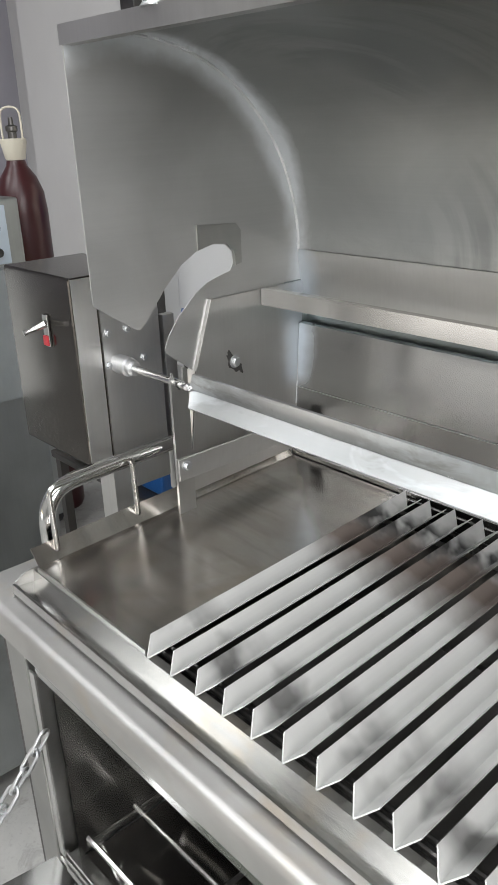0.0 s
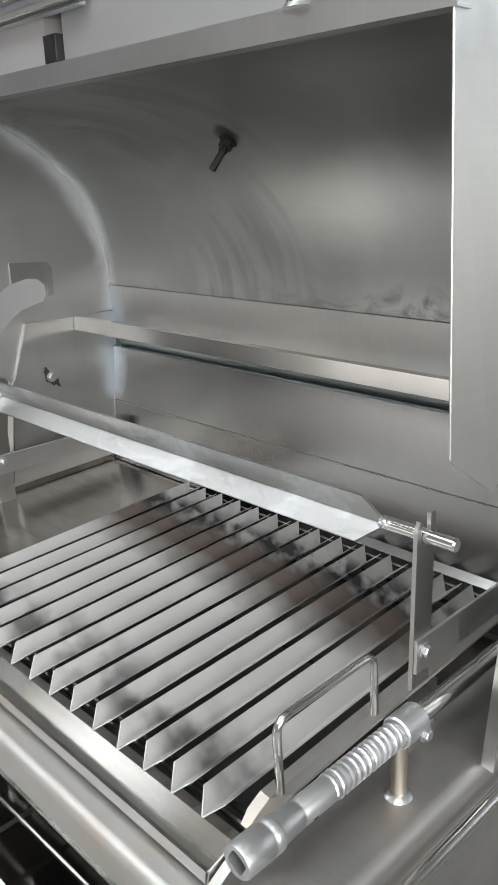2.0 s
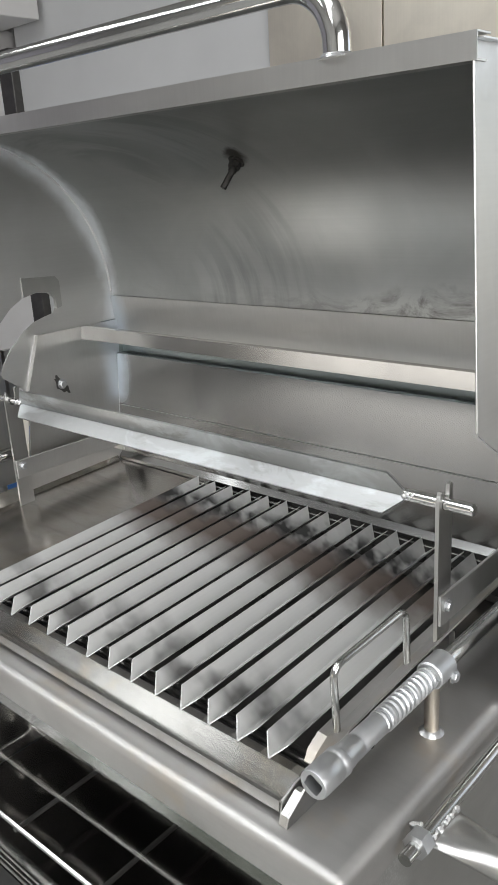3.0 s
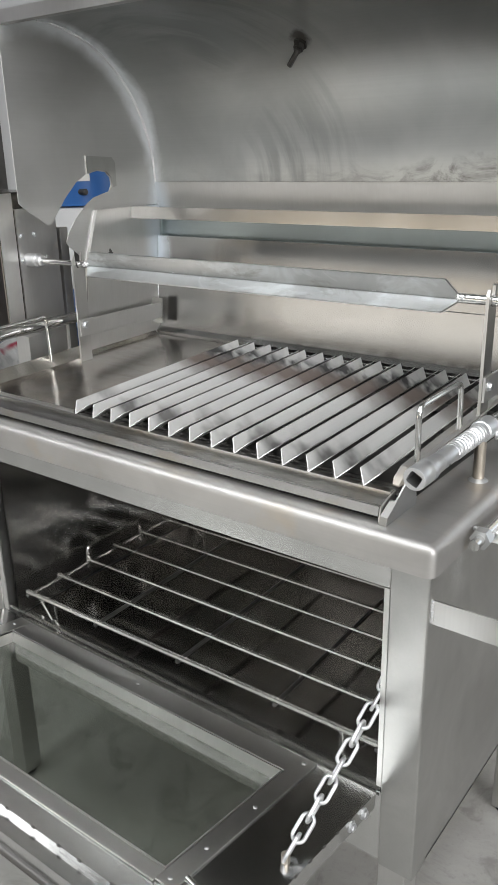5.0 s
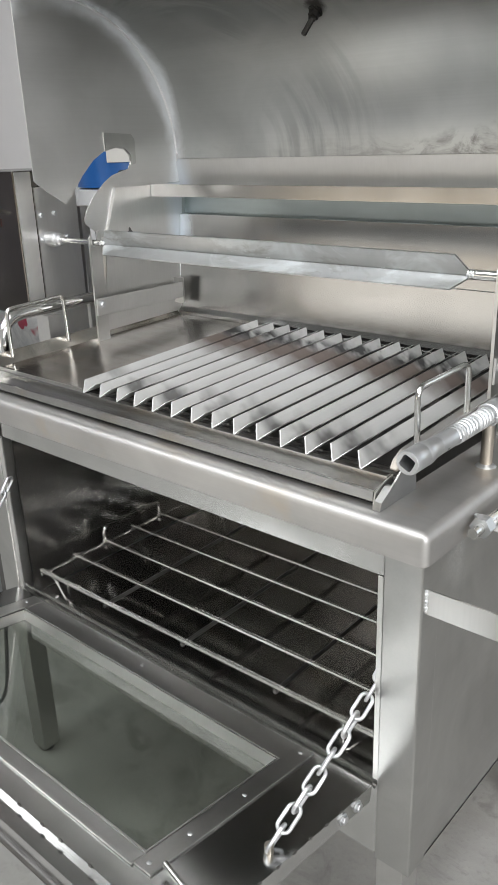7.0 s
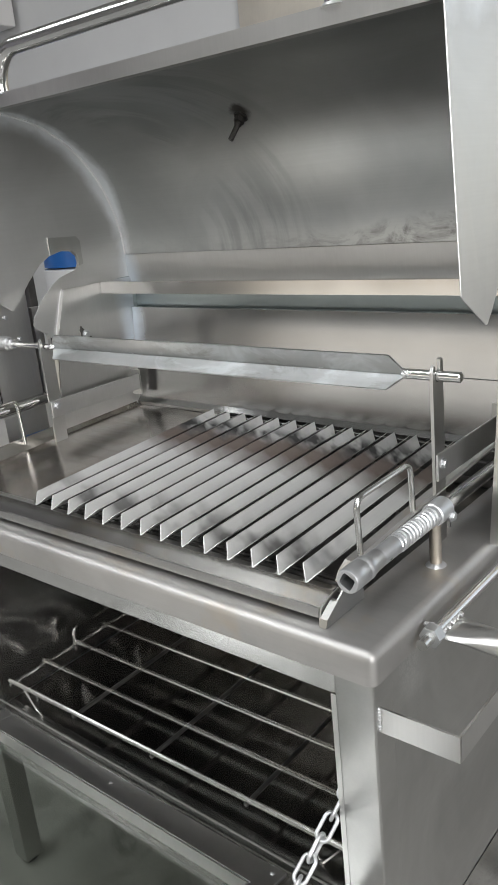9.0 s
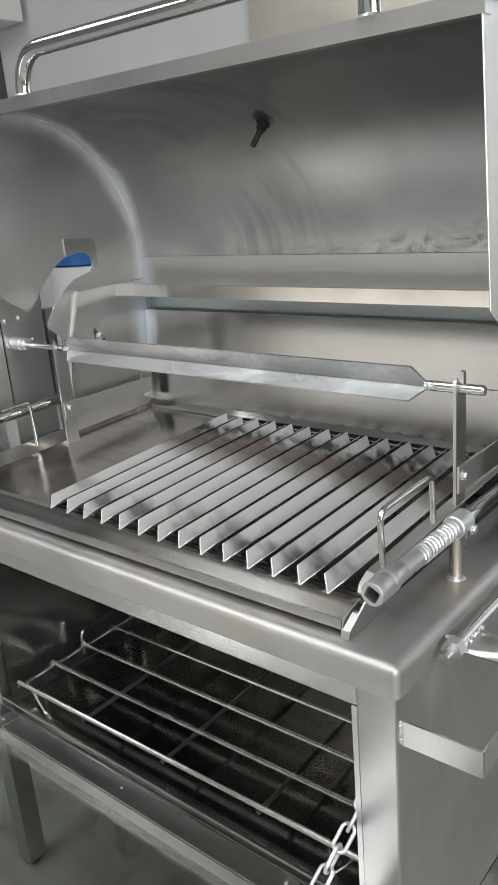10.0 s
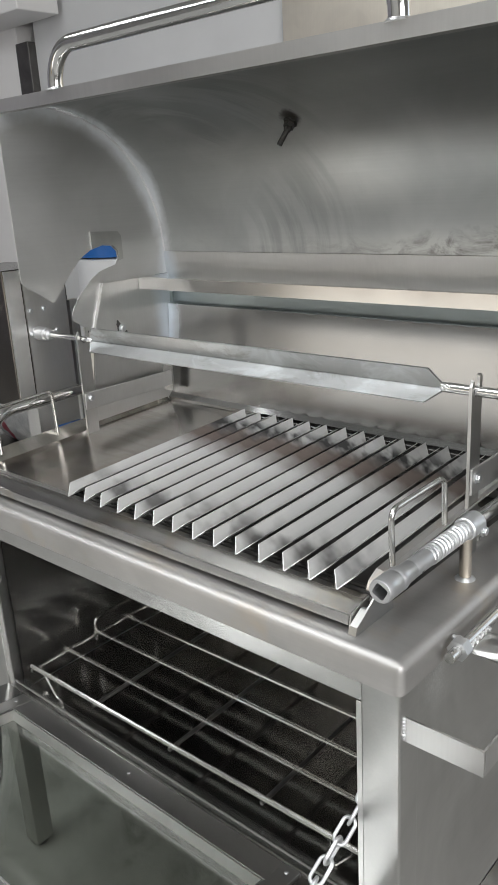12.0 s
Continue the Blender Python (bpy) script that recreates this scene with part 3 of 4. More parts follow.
def sack(name, cx, cy, z0, w, d, h, label):
    bm = bmesh.new()
    bmesh.ops.create_icosphere(bm, subdivisions=4, radius=1.0)
    for v in bm.verts:
        p = v.co.copy()
        q = Vector((math.copysign(abs(p.x) ** 0.6, p.x), math.copysign(abs(p.y) ** 0.6, p.y), math.copysign(abs(p.z) ** 0.7, p.z)))
        q *= 1.0 + 0.10 * noise.noise(p * 2.3 + Vector((cx, cy, 0))) + 0.05 * noise.noise(p * 6.0)
        v.co = Vector((cx + q.x * w / 2, cy + q.y * d / 2, z0 + max(0.0, (q.z + 0.98) * h / 2)))
    return solid(name, bm, M_BAG, label, "sack", smooth=True)


crate = thing("support_crate", (-1.58, 0.63, 0), "low dark steel stand under the sack", "stand")
part("top", box(-1.83, -1.33, 0.52, 0.74, 0.66, 0.68, bevel=0.003), M_DARKROD, crate)
for cx in (-1.81, -1.35):
    for cy in (0.54, 0.72):
        part("leg", box(cx - 0.012, cx + 0.012, cy - 0.012, cy + 0.012, 0, 0.66), M_DARKROD, crate)
bag = sack("plastic_sack", -1.65, 0.63, 0.678, 0.36, 0.18, 0.26, "white plastic sack with red print on a stand")

tool = thing("blue_case", (-1.40, 0.63, 0.68), "small blue metal case on the dark stand", "case")
part("body", box(-1.455, -1.35, 0.558, 0.702, 0.6805, 0.875, bevel=0.006), M_BLUE, tool)
part("lid", box(-1.457, -1.348, 0.556, 0.704, 0.8755, 0.895, bevel=0.004), M_BLUE, tool)

# ---- the barbecue ----
ZT = 0.90            # table top
XL, XR = -0.95, 0.13  # table ends
grill = thing("barbecue_grill", (-0.41, 0.24, 0), "large brushed stainless steel barbecue with raised hood and open oven door", "barbecue")

# table top: a pressed sheet with a rolled front edge and a cut-out over the firebox
FIRE = (-0.862, 0.045, -0.022, 0.535)


def table_top():
    """One pressed sheet with a hole over the firebox, a turned-down skirt and rounded outer edges."""
    bm = bmesh.new()
    fx0, fx1, fy0, fy1 = FIRE
    ox0, ox1, oy0, oy1 = XL - 0.0045, XR + 0.0045, -0.0625, 0.60
    top = [bm.verts.new((x, y, ZT)) for x, y in ((ox0, oy0), (ox1, oy0), (ox1, oy1), (ox0, oy1))]
    hole = [bm.verts.new((x, y, ZT)) for x, y in ((fx0, fy0), (fx1, fy0), (fx1, fy1), (fx0, fy1))]
    low = [bm.verts.new((v.co.x, v.co.y, ZT - 0.044)) for v in top]
    inn = [bm.verts.new((v.co.x, v.co.y, ZT - 0.026)) for v in hole]
    edge = []
    for i in range(4):
        j = (i + 1) % 4
        bm.faces.new((top[i], top[j], hole[j], hole[i]))
        bm.faces.new((low[i], low[j], top[j], top[i]))
        bm.faces.new((hole[i], hole[j], inn[j], inn[i]))
    for e in bm.edges:
        a, b = e.verts
        if a in top and b in top or (a in top and b in low) or (a in low and b in top):
            edge.append(e)
    bmesh.ops.bevel(bm, geom=edge, offset=0.0125, segments=6, profile=0.5, affect='EDGES')
    return bm


part("table_top", table_top(), M_TABLE, grill, "pressed stainless table top with rounded edges", True)

# apron, posts and panels of the body
YF = -0.055
part("apron", box(-0.795, 0.072, YF + 0.006, YF + 0.022, 0.818, 0.8985), M_SHEET, grill)
CR = ((0.072, 0.129), (-0.868, -0.811))


def corner_post(x0, x1, name="corner_post"):
    bm = box(x0, x1, YF, YF + 0.045, 0.345, 0.8975, bevel=0.0025)
    return part(name, bm, M_PANEL, grill)


for a, b in CR:
    corner_post(a, b)
part("jamb_flange", box(0.064, 0.0718, YF + 0.002, YF + 0.004, 0.49, 0.818), M_SATIN, grill)
part("jamb_flange", box(-0.8105, -0.797, YF + 0.003, YF + 0.006, 0.478, 0.818), M_SATIN, grill)
# return of the left post; its dark reflection is put into the colour
part("post_return", box(-0.905, -0.8685, YF + 0.012, YF + 0.040, 0.345, 0.855), M_DARKROD, grill, "post return, coloured dark for a dark reflection")
cp = rounded([(-1.05, 0.30, 0.99), (-1.05, 0.26, 0.80), (-0.985, 0.10, 0.70), (-1.00, 0.02, 0.42), (-1.02, -0.02, 0.006), (-1.40, -0.30, 0.006)], 0.12, 8)
part("power_cable", tube(cp, 0.005, 8), M_DARK, grill, "black power cable", True)
part("side_panel", box(0.1245, 0.127, YF + 0.046, 0.56, 0.345, 0.856), M_FLANK, grill)
part("side_panel", box(-0.884, -0.8815, YF + 0.046, 0.56, 0.345, 0.856), M_PANEL, grill)
part("back_panel", box(-0.884, 0.127, 0.561, 0.563, 0.345, 0.898), M_PANEL, grill)
part("bottom_panel", box(-0.884, 0.127, YF + 0.05, 0.56, 0.345, 0.349), M_PANEL, grill)
part("sill", box(-0.797, 0.072, YF + 0.004, YF + 0.03, 0.35, 0.478), M_SHEET, grill)
for lx in (0.066, -0.884):
    for ly in (-0.04, 0.50):
        leg = part("leg", box(lx, lx + 0.045, ly, ly + 0.045, 0.012, 0.345, bevel=0.002), M_POST, grill)
        part("foot_pad", turned(((0, 0.018), (0.012, 0.014)), 14, "z", (lx + 0.022, ly + 0.022, 0)), M_DARK, leg, smooth=True)

# oven chamber
part("oven_floor", box(-0.80, 0.076, YF + 0.03, 0.54, 0.448, 0.452), M_OVENFLOOR, grill, "oven floor sheet with the chamber's shade in its colour")


def buckled_wall(x, s):
    """A thin lining sheet that bulges a little between its welds."""
    bm = bmesh.new()
    ny, nz = 60, 40
    y0, y1, z0, z1 = YF + 0.03, 0.54, 0.453, 0.84
    for side in (0.0, 0.003 * s):
        g = []
        for j in range(nz + 1):
            row = []
            for i in range(ny + 1):
                y, z = y0 + (y1 - y0) * i / ny, z0 + (z1 - z0) * j / nz
                q = Vector((x * 7, y * 3.2 + z * 2.0, z * 8.0))
                row.append(bm.verts.new((x - side + 0.0042 * s * noise.noise(q) + 0.0012 * s * noise.noise(q * 2.7), y, z)))
            g.append(row)
        for j in range(nz):
            for i in range(ny):
                bm.faces.new((g[j][i], g[j][i + 1], g[j + 1][i + 1], g[j + 1][i]))
    return bm


part("oven_wall", buckled_wall(-0.802, 1), M_OVEN, grill, "slightly buckled lining sheet", True)
part("oven_wall", buckled_wall(0.078, -1), M_OVEN, grill, "slightly buckled lining sheet", True)
part("oven_back", box(-0.80, 0.076, 0.541, 0.545, 0.453, 0.84), M_OVENFLOOR, grill)
part("oven_ceiling", box(-0.80, 0.076, YF + 0.03, 0.54, 0.842, 0.846), M_OVEN, grill)
for sy, sz in ((YF + 0.006, 0.484), (YF - 0.004, 0.479)):
    part("sill_edge", box(-0.797, 0.072, sy, sy + 0.003, sz, sz + 0.006), M_SHEET, grill)

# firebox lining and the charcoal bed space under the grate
part("firebox_floor", box(FIRE[0], FIRE[1], FIRE[2], FIRE[3], 0.868, 0.872), M_DARKROD, grill, "dark firebox floor")
for x in (FIRE[0] - 0.001, FIRE[1] - 0.001):
    part("firebox_side", box(x, x + 0.002, FIRE[2], FIRE[3], 0.873, 0.898), M_OVEN, grill)
back = [(0.509, 0.90), (0.509, 0.962), (0.519, 0.972), (0.525, 1.075), (0.532, 1.186), (0.542, 1.187)]
bm = bent(back, "x", -0.861, 0.129, -0.0015)
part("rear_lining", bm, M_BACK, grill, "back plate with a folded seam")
# added sheet that closes the slit; the gap's teal dimness is in its colour
part("rear_cover", bent([(-0.8675, 0.505), (-0.8675, 0.556), (0.135, 0.556)], "z", 1.10, 1.2575, -0.0012), M_COVER, grill, "added sheet behind the slit, its teal dimness put into the colour")
part("rear_seam", tube([(-0.861, 0.5235, 1.0755), (0.129, 0.5235, 1.0755)], 0.0009, 6), M_PANEL, grill)
LIN = [(0.275, 0.90), (0.292, 1.02), (0.310, 1.152), (0.346, 1.256), (0.545, 1.256), (0.520, 0.90)]
for x, s in ((-0.8645, 1), (0.1315, -1)):
    lin = part("side_lining", prism(LIN, "x", x, x + 0.0015), M_LINING, grill)
    edge = [(x, a, b) for a, b in LIN[:4]]
    bm = bmesh.new()
    ins = 0.016 * s
    for (x1, y1, z1), (x2, y2, z2) in zip(edge, edge[1:]):
        vs = [bm.verts.new(p) for p in ((x1, y1 - 0.001, z1), (x1 - ins, y1 - 0.004, z1), (x2 - ins, y2 - 0.004, z2), (x2, y2 - 0.001, z2))]
        bm.faces.new(vs)
    fl = part("front_flange", bm, M_POST, lin)
    sol = fl.modifiers.new("thickness", 'SOLIDIFY')
    sol.thickness = 0.0015
part("ledge", bent([(0.462, 1.2570), (0.4475, 1.2570), (0.4465, 1.2315)], "x", -0.8615, 0.1285, 0.002), M_LEDGE, grill, "bright flat ledge bar")
bolt = bolt_mesh("bolt", M_ZINC)
piece("pivot_bolt", bolt, grill, pose(-0.8628, 0.387, 1.150) @ Matrix.Scale(1.2, 4), "zinc-plated pivot bolt")
scorch = []
for k in range(30):
    a = 2 * math.pi * k / 30
    u = (0.024 + 0.004 * math.sin(5 * a + 1)) * math.cos(a)
    w = (0.0085 + 0.003 * math.sin(3 * a) + 0.002 * math.cos(7 * a)) * math.sin(a)
    scorch.append((0.386 + 0.62 * u + 0.78 * w, 1.148 - 0.78 * u + 0.62 * w))
part("scorch_mark", prism(scorch, "x", -0.863, -0.8627), M_DARKROD, grill, "scorched patch round the bolt")

# ---- hood ----
PL = [(0.1445, 1.600), (0.146, 1.40), (0.147, 1.279), (0.152, 1.274), (0.214, 1.233), (0.220, 1.233), (0.237, 1.250), (0.265, 1.283),
      (0.299, 1.314), (0.327, 1.329), (0.360, 1.336), (0.384, 1.333), (0.397, 1.321), (0.399, 1.306), (0.391, 1.292), (0.372, 1.288),
      (0.345, 1.281), (0.322, 1.268), (0.288, 1.240), (0.266, 1.212), (0.258, 1.194), (0.262, 1.187), (0.307, 1.152), (0.40, 1.085), (0.48, 1.11), (0.545, 1.20)]
ARC = [(ARC_Y + ARC_R * math.cos(a), ARC_Z + ARC_R * math.sin(a)) for a in (math.pi / 2 * k / 20 for k in range(21))]
LIP = [(0.1445, 1.6135)]
HL, HR = -0.869, 0.148
hood = part("hood", bent(ARC + LIP, "x", HL, HR, -0.0015), M_HOOD, grill, "raised quarter-round stainless hood", True)
part("hood_back", bent([(0.546, 1.228), (0.5365, ARC_Z + 0.001)], "x", HL + 0.001, HR - 0.003, -0.0015), M_LINING, hood)
for x in (HL - 0.0015, HR):
    bm = prism(PL + [(a + 0.0012, b) for a, b in ARC] + [(0.1445, 1.615)], "x", x, x + 0.0015)
    if x > 0:
        for v in bm.verts:
            v.co.x += -0.003 + (1.44 - v.co.z) * 0.04 * max(0.0, 1 - (v.co.y - 0.14) * 2.5)
    part("hood_side", bm, M_SIDE, hood, "flat side plate with a curved spit slot")
for x, lean in ((HL - 0.0008, 0.0), (HR + 0.0008, 1.0)):
    ends = [(x + lean * (-0.003 + (1.44 - z) * 0.04), y, z) for y, z in ((0.1438, 1.598), (0.1455, 1.40), (0.1465, 1.280))]
    part("front_edge", tube(ends, 0.0010, 6), M_SATIN, hood, "bright deburred sheet edge")
part("hood_lip", bent([(0.160, 1.5990), (0.1425, 1.5990), (0.1425, 1.6185), (0.165, 1.6185)], "x", HL - 0.003, HR - 0.0045, 0.0015), M_POST, hood, "folded front edge strip")
part("slot_guard", prism([(0.329, 1.367), (0.404, 1.363), (0.413, 1.352), (0.413, 1.303), (0.4005, 1.300), (0.4005, 1.310), (0.3985, 1.3225), (0.385, 1.3345), (0.360, 1.3375), (0.329, 1.331)], "x", HL + 0.0003, HL + 0.0035), M_PANEL, hood, "welded stiffener over the slot end")
# weld along the seam
wl = []
for k in range(240):
    a = math.pi / 2 * k / 239
    rr = ARC_R - 0.0012 + 0.0006 * noise.noise(Vector((k * 0.9, 0, 0)))
    wl.append((HL + 0.0014, ARC_Y + rr * math.cos(a), ARC_Z + rr * math.sin(a)))
part("weld_seam", tube(wl, 0.0014, 6, radii=[0.0019 + 0.0008 * (k % 2) + 0.0008 * noise.noise(Vector((k * 1.7, 3, 0))) for k in range(240)]), M_WELD, hood, smooth=True)
bm = bmesh.new()
up = [(-0.8615, 0.5225 + 0.14 * 0.088 * k / 40 - 0.0005, 1.045 + 0.14 * k / 40) for k in range(41)]
add_tube(bm, up, 0.001, 6, radii=[0.0011 + 0.0007 * noise.noise(Vector((k * 1.3, 7, 0))) for k in range(41)])
part("weld_seam", bm, M_WELD, grill, smooth=True)["kind"] = "stuff"
part("corner_weld_spot", turned(((0, 0.003), (0.003, 0.0005)), 10, "x", (-0.867, 0.538, 1.305)), M_WELD, hood, smooth=True)
HZ = 1.6187
HB = 0.058
hp = [(-0.682, 0.150, HZ)]
hp += [(-0.682 + HB - HB * math.cos(a), 0.150, HZ + 0.009 + HB * math.sin(a)) for a in (math.pi / 2 * k / 9 for k in range(10))]
hp += [(0.0 - HB + HB * math.sin(a), 0.150, HZ + 0.009 + HB * math.cos(a)) for a in (math.pi / 2 * k / 9 for k in range(10))]
hp += [(0.0, 0.150, HZ)]
handle = part("hood_handle", tube(hp, 0.0135, 16), M_CHROME, hood, "polished tubular lifting handle", True)
for fx in (-0.682, 0.0):
    part("weld_collar", turned(((0, 0.018), (0.004, 0.0145)), 16, "z", (fx, 0.150, HZ - 0.0005)), M_WELD, handle, smooth=True)
# temperature feeler through the shell
pb = Vector((-0.385, 0.430, 1.553))
pd = Vector((-0.010, -0.030, -0.045)).normalized()
sq = Vector((0, ARC_Y - pb.y, ARC_Z - pb.z)).normalized()
on = Vector((-0.385, ARC_Y - sq.y * ARC_R, ARC_Z - sq.z * ARC_R))
pr = part("probe", tube([on, on + sq * 0.004, on + sq * 0.0041, on + sq * 0.014, on + sq * 0.0141, on + sq * 0.02, on + sq * 0.021, on + sq * 0.012 + pd * 0.036],
                        0.004, 6, radii=[0.013, 0.013, 0.0095, 0.0095, 0.0065, 0.0065, 0.0048, 0.0048]), M_PROBE, hood, "dark temperature feeler with a nut")

# ---- spit supports ----
for x, s in ((0.062, 1), (-0.834, -1)):
    yl, yr = 0.2355, 0.2665
    zt = 1.176
    slot = [(0.2585, zt - 0.002), (0.2585, 1.150), (0.2560, 1.1455), (0.2505, 1.1435), (0.2450, 1.1455), (0.2425, 1.150), (0.2425, zt - 0.010)]
    pst = part("spit_post", prism([(yl, 0.90), (yr, 0.90), (yr, zt - 0.004), (yr - 0.004, zt)] + slot + [(0.240, zt - 0.006), (yl + 0.003, zt - 0.010), (yl, zt - 0.016)], "x", x, x + 0.005), M_POST, grill)
    sx = x + 0.0052 if s > 0 else x + 0.0052
    part("strap", box(sx, sx + 0.004, 0.236, 0.492, 1.000, 1.040 if s > 0 else 1.036, bevel=0.001), M_SATIN, pst)
    piece("bolt", bolt, pst, pose(sx + 0.0042, 0.2505, 1.0235))
    part("strap_tab", box(sx - 0.026, sx + 0.004, 0.4925, 0.4965, 0.985, 1.045), M_PANEL, pst)

# ---- bent tube handles of the table ----
gp = rounded([(-0.915, 0.055, ZT - 0.002), (-0.915, 0.055, 1.018), (-0.925, 0.36, 1.022), (-0.925, 0.36, ZT - 0.002)], 0.09, 10)
part("guard_rail", tube(gp, 0.0125, 16), M_CHROME, grill, "bent polished tube rail", True)
part("pivot_rod", tube([(0.152, 0.022, 0.874), (0.152, 0.56, 0.874)], 0.0075, 12), M_ROD, grill, smooth=True)
nut = bmesh.new()
for y0, y1, r in ((0.042, 0.058, 0.0145),):
    rings = [[nut.verts.new((0.152 + r * math.cos(math.pi * k / 3), y, 0.874 + r * math.sin(math.pi * k / 3))) for k in range(6)] for y in (y0, y1)]
    for k in range(6):
        nut.faces.new((rings[0][k], rings[0][(k + 1) % 6], rings[1][(k + 1) % 6], rings[1][k]))
    nut.faces.new(rings[0][::-1])
    nut.faces.new(rings[1])
part("nut", nut, M_ZINC, grill, "zinc-plated hexagon nut")
bm = bmesh.new()
rings = []
for k in range(9):
    t = k / 8
    c = Vector((0.163 + 0.20 * t, 0.088 - 0.01 * t, 0.868 - 0.006 * t))
    flat = min(1.0, 0.25 + t * 2.2)
    rings.append([bm.verts.new(c + Vector((0, math.cos(a) * (0.030 - 0.013 * min(1, t * 2.5)), math.sin(a) * 0.017 * flat))) for a in (2 * math.pi * j / 16 for j in range(16))])
for r0, r1 in zip(rings, rings[1:]):
    for j in range(16):
        bm.faces.new((r0[j], r0[(j + 1) % 16], r1[(j + 1) % 16], r1[j]))
bm.faces.new(rings[-1])
bm.faces.new(rings[0][::-1])
part("side_handle", bm, M_POST, grill, "flattened polished tube arm", True)
bm = bmesh.new()
for k in range(10):
    bmesh.ops.create_icosphere(bm, subdivisions=1, radius=0.0032 + 0.001 * (k % 3 == 0), matrix=pose(0.1585 + 0.002 * (k % 2), 0.060 + 0.006 * k, 0.874))
part("weld_seam", bm, M_WELD, grill, smooth=True)["kind"] = "stuff"
bm = bmesh.new()
for k in range(5):
    bmesh.ops.create_icosphere(bm, subdivisions=1, radius=0.0042, matrix=pose(0.139 + 0.002 * k, 0.060 + 0.004 * (k % 3), 0.881 - 0.002 * k))
part("weld_spot", bm, M_WELD, grill, smooth=True)["kind"] = "stuff"

# open frame of flat bars beside the body
sf = part("side_frame", box(0.1275, 0.233, -0.046, -0.043, 0.784, 0.819), M_POST, grill, "open frame of flat bars")
part("outer_bar", box(0.2305, 0.2335, -0.0425, 0.52, 0.784, 0.819), M_POST, sf)
part("rear_bar", box(0.1275, 0.2302, 0.517, 0.520, 0.784, 0.819), M_POST, sf)
bm = bmesh.new()
for k in range(7):
    bmesh.ops.create_icosphere(bm, subdivisions=1, radius=0.0028 + 0.0008 * (k % 2), matrix=pose(0.1292, -0.0468, 0.788 + 0.0048 * k))
part("weld_seam", bm, M_WELD, sf, smooth=True)["kind"] = "stuff"

# ---- lifting crank ----
CX, CZ = 0.0925, 0.9765
crank = part("crank_shaft", tube([(CX, 0.17, CZ), (CX, 0.56, CZ)], 0.0105, 16), M_ROD, grill, smooth=True)


def socket():
    bm = bmesh.new()
    prof = [(-0.042, 0.0148), (-0.040, 0.0158), (-0.012, 0.0158), (-0.011, 0.0150), (-0.008, 0.0150), (-0.007, 0.0158), (0.000, 0.0158), (0.002, 0.0140), (0.010, 0.0138), (0.012, 0.0130), (0.026, 0.0130), (0.027, 0.0122), (0.030, 0.0122), (0.031, 0.0128), (0.075, 0.0124), (0.076, 0.0112), (0.170, 0.0112)]
    rings = [[bm.verts.new((CX + r * math.cos(a), y, CZ + r * math.sin(a))) for a in (2 * math.pi * j / 24 for j in range(24))] for y, r in prof]
    for r0, r1 in zip(rings, rings[1:]):
        for j in range(24):
            bm.faces.new((r0[j], r0[(j + 1) % 24], r1[(j + 1) % 24], r1[j]))
    inner = []
    for y in (-0.042, 0.004):
        ring = []
        for j in range(24):
            a = 2 * math.pi * j / 24
            k = 0.0088 / max(abs(math.cos(a + 0.5)), abs(math.sin(a + 0.5)))
            k = min(k, 0.0112)
            ring.append(bm.verts.new((CX + k * math.cos(a), y, CZ + k * math.sin(a))))
        inner.append(ring)
    for j in range(24):
        i = (j + 1) % 24
        bm.faces.new((rings[0][j], inner[0][j], inner[0][i], rings[0][i]))
        bm.faces.new((inner[0][j], inner[1][j], inner[1][i], inner[0][i]))
    bm.faces.new(inner[1])
    bm.faces.new(rings[-1])
    return bm


part("socket", socket(), M_ZINC, crank, "zinc-plated square-drive socket", True)
# black discs stand in for the darkness inside the bore and the pin hole
part("socket_bore", turned(((-0.016, 0.0112), (-0.015, 0.0112)), 16, "y", (CX, 0, CZ)), M_DARK, crank, "black disc for the dark inside of the socket")
part("pin_hole_disc", turned(((0, 0.0035), (0.0006, 0.0035)), 12, "x", (CX + 0.0117, 0.040, CZ - 0.002)), M_DARK, crank)
helix = [(CX + 0.0113 * math.cos(2 * math.pi * k / 16), 0.070 + 0.102 * k / (16 * 13), CZ + 0.0113 * math.sin(2 * math.pi * k / 16)) for k in range(16 * 13 + 1)]
part("spring", tube(helix, 0.0026, 7), M_ZINC, crank, "compressed coil spring", True)
part("collar", turned(((0.172, 0.0150), (0.174, 0.0168), (0.206, 0.0168), (0.208, 0.0150)), 24, "y", (CX, 0, CZ)), M_ZINC, crank, smooth=True)
piece("set_screw", bolt, crank, pose(CX + 0.0155, 0.200, CZ - 0.008))
peg = part("bearing_peg", tube([(0.0935, 0.178, ZT), (0.0935, 0.178, CZ - 0.012)], 0.0085, 16), M_PEG, grill, "heat-tinted bearing peg", True)
part("weld_fillet", turned(((0, 0.0155), (0.002, 0.013), (0.005, 0.0088)), 16, "z", (0.0935, 0.178, ZT - 0.0005)), M_WELD, peg, smooth=True)

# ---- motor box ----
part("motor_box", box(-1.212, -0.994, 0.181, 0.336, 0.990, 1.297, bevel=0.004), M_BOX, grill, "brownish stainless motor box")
part("motor_box_edge", box(-0.9938, -0.9912, 0.183, 0.222, 0.992, 1.295), M_SATIN, grill)
mp = part("motor_plate", box(-0.9936, -0.9905, 0.226, 0.335, 0.93, 1.262), M_SATIN, grill)
for y, z in ((0.237, 1.204), (0.272, 1.205), (0.234, 1.152), (0.30, 1.152)):
    piece("screw", bolt, mp, pose(-0.9904, y, z) @ Matrix.Scale(0.8, 4))
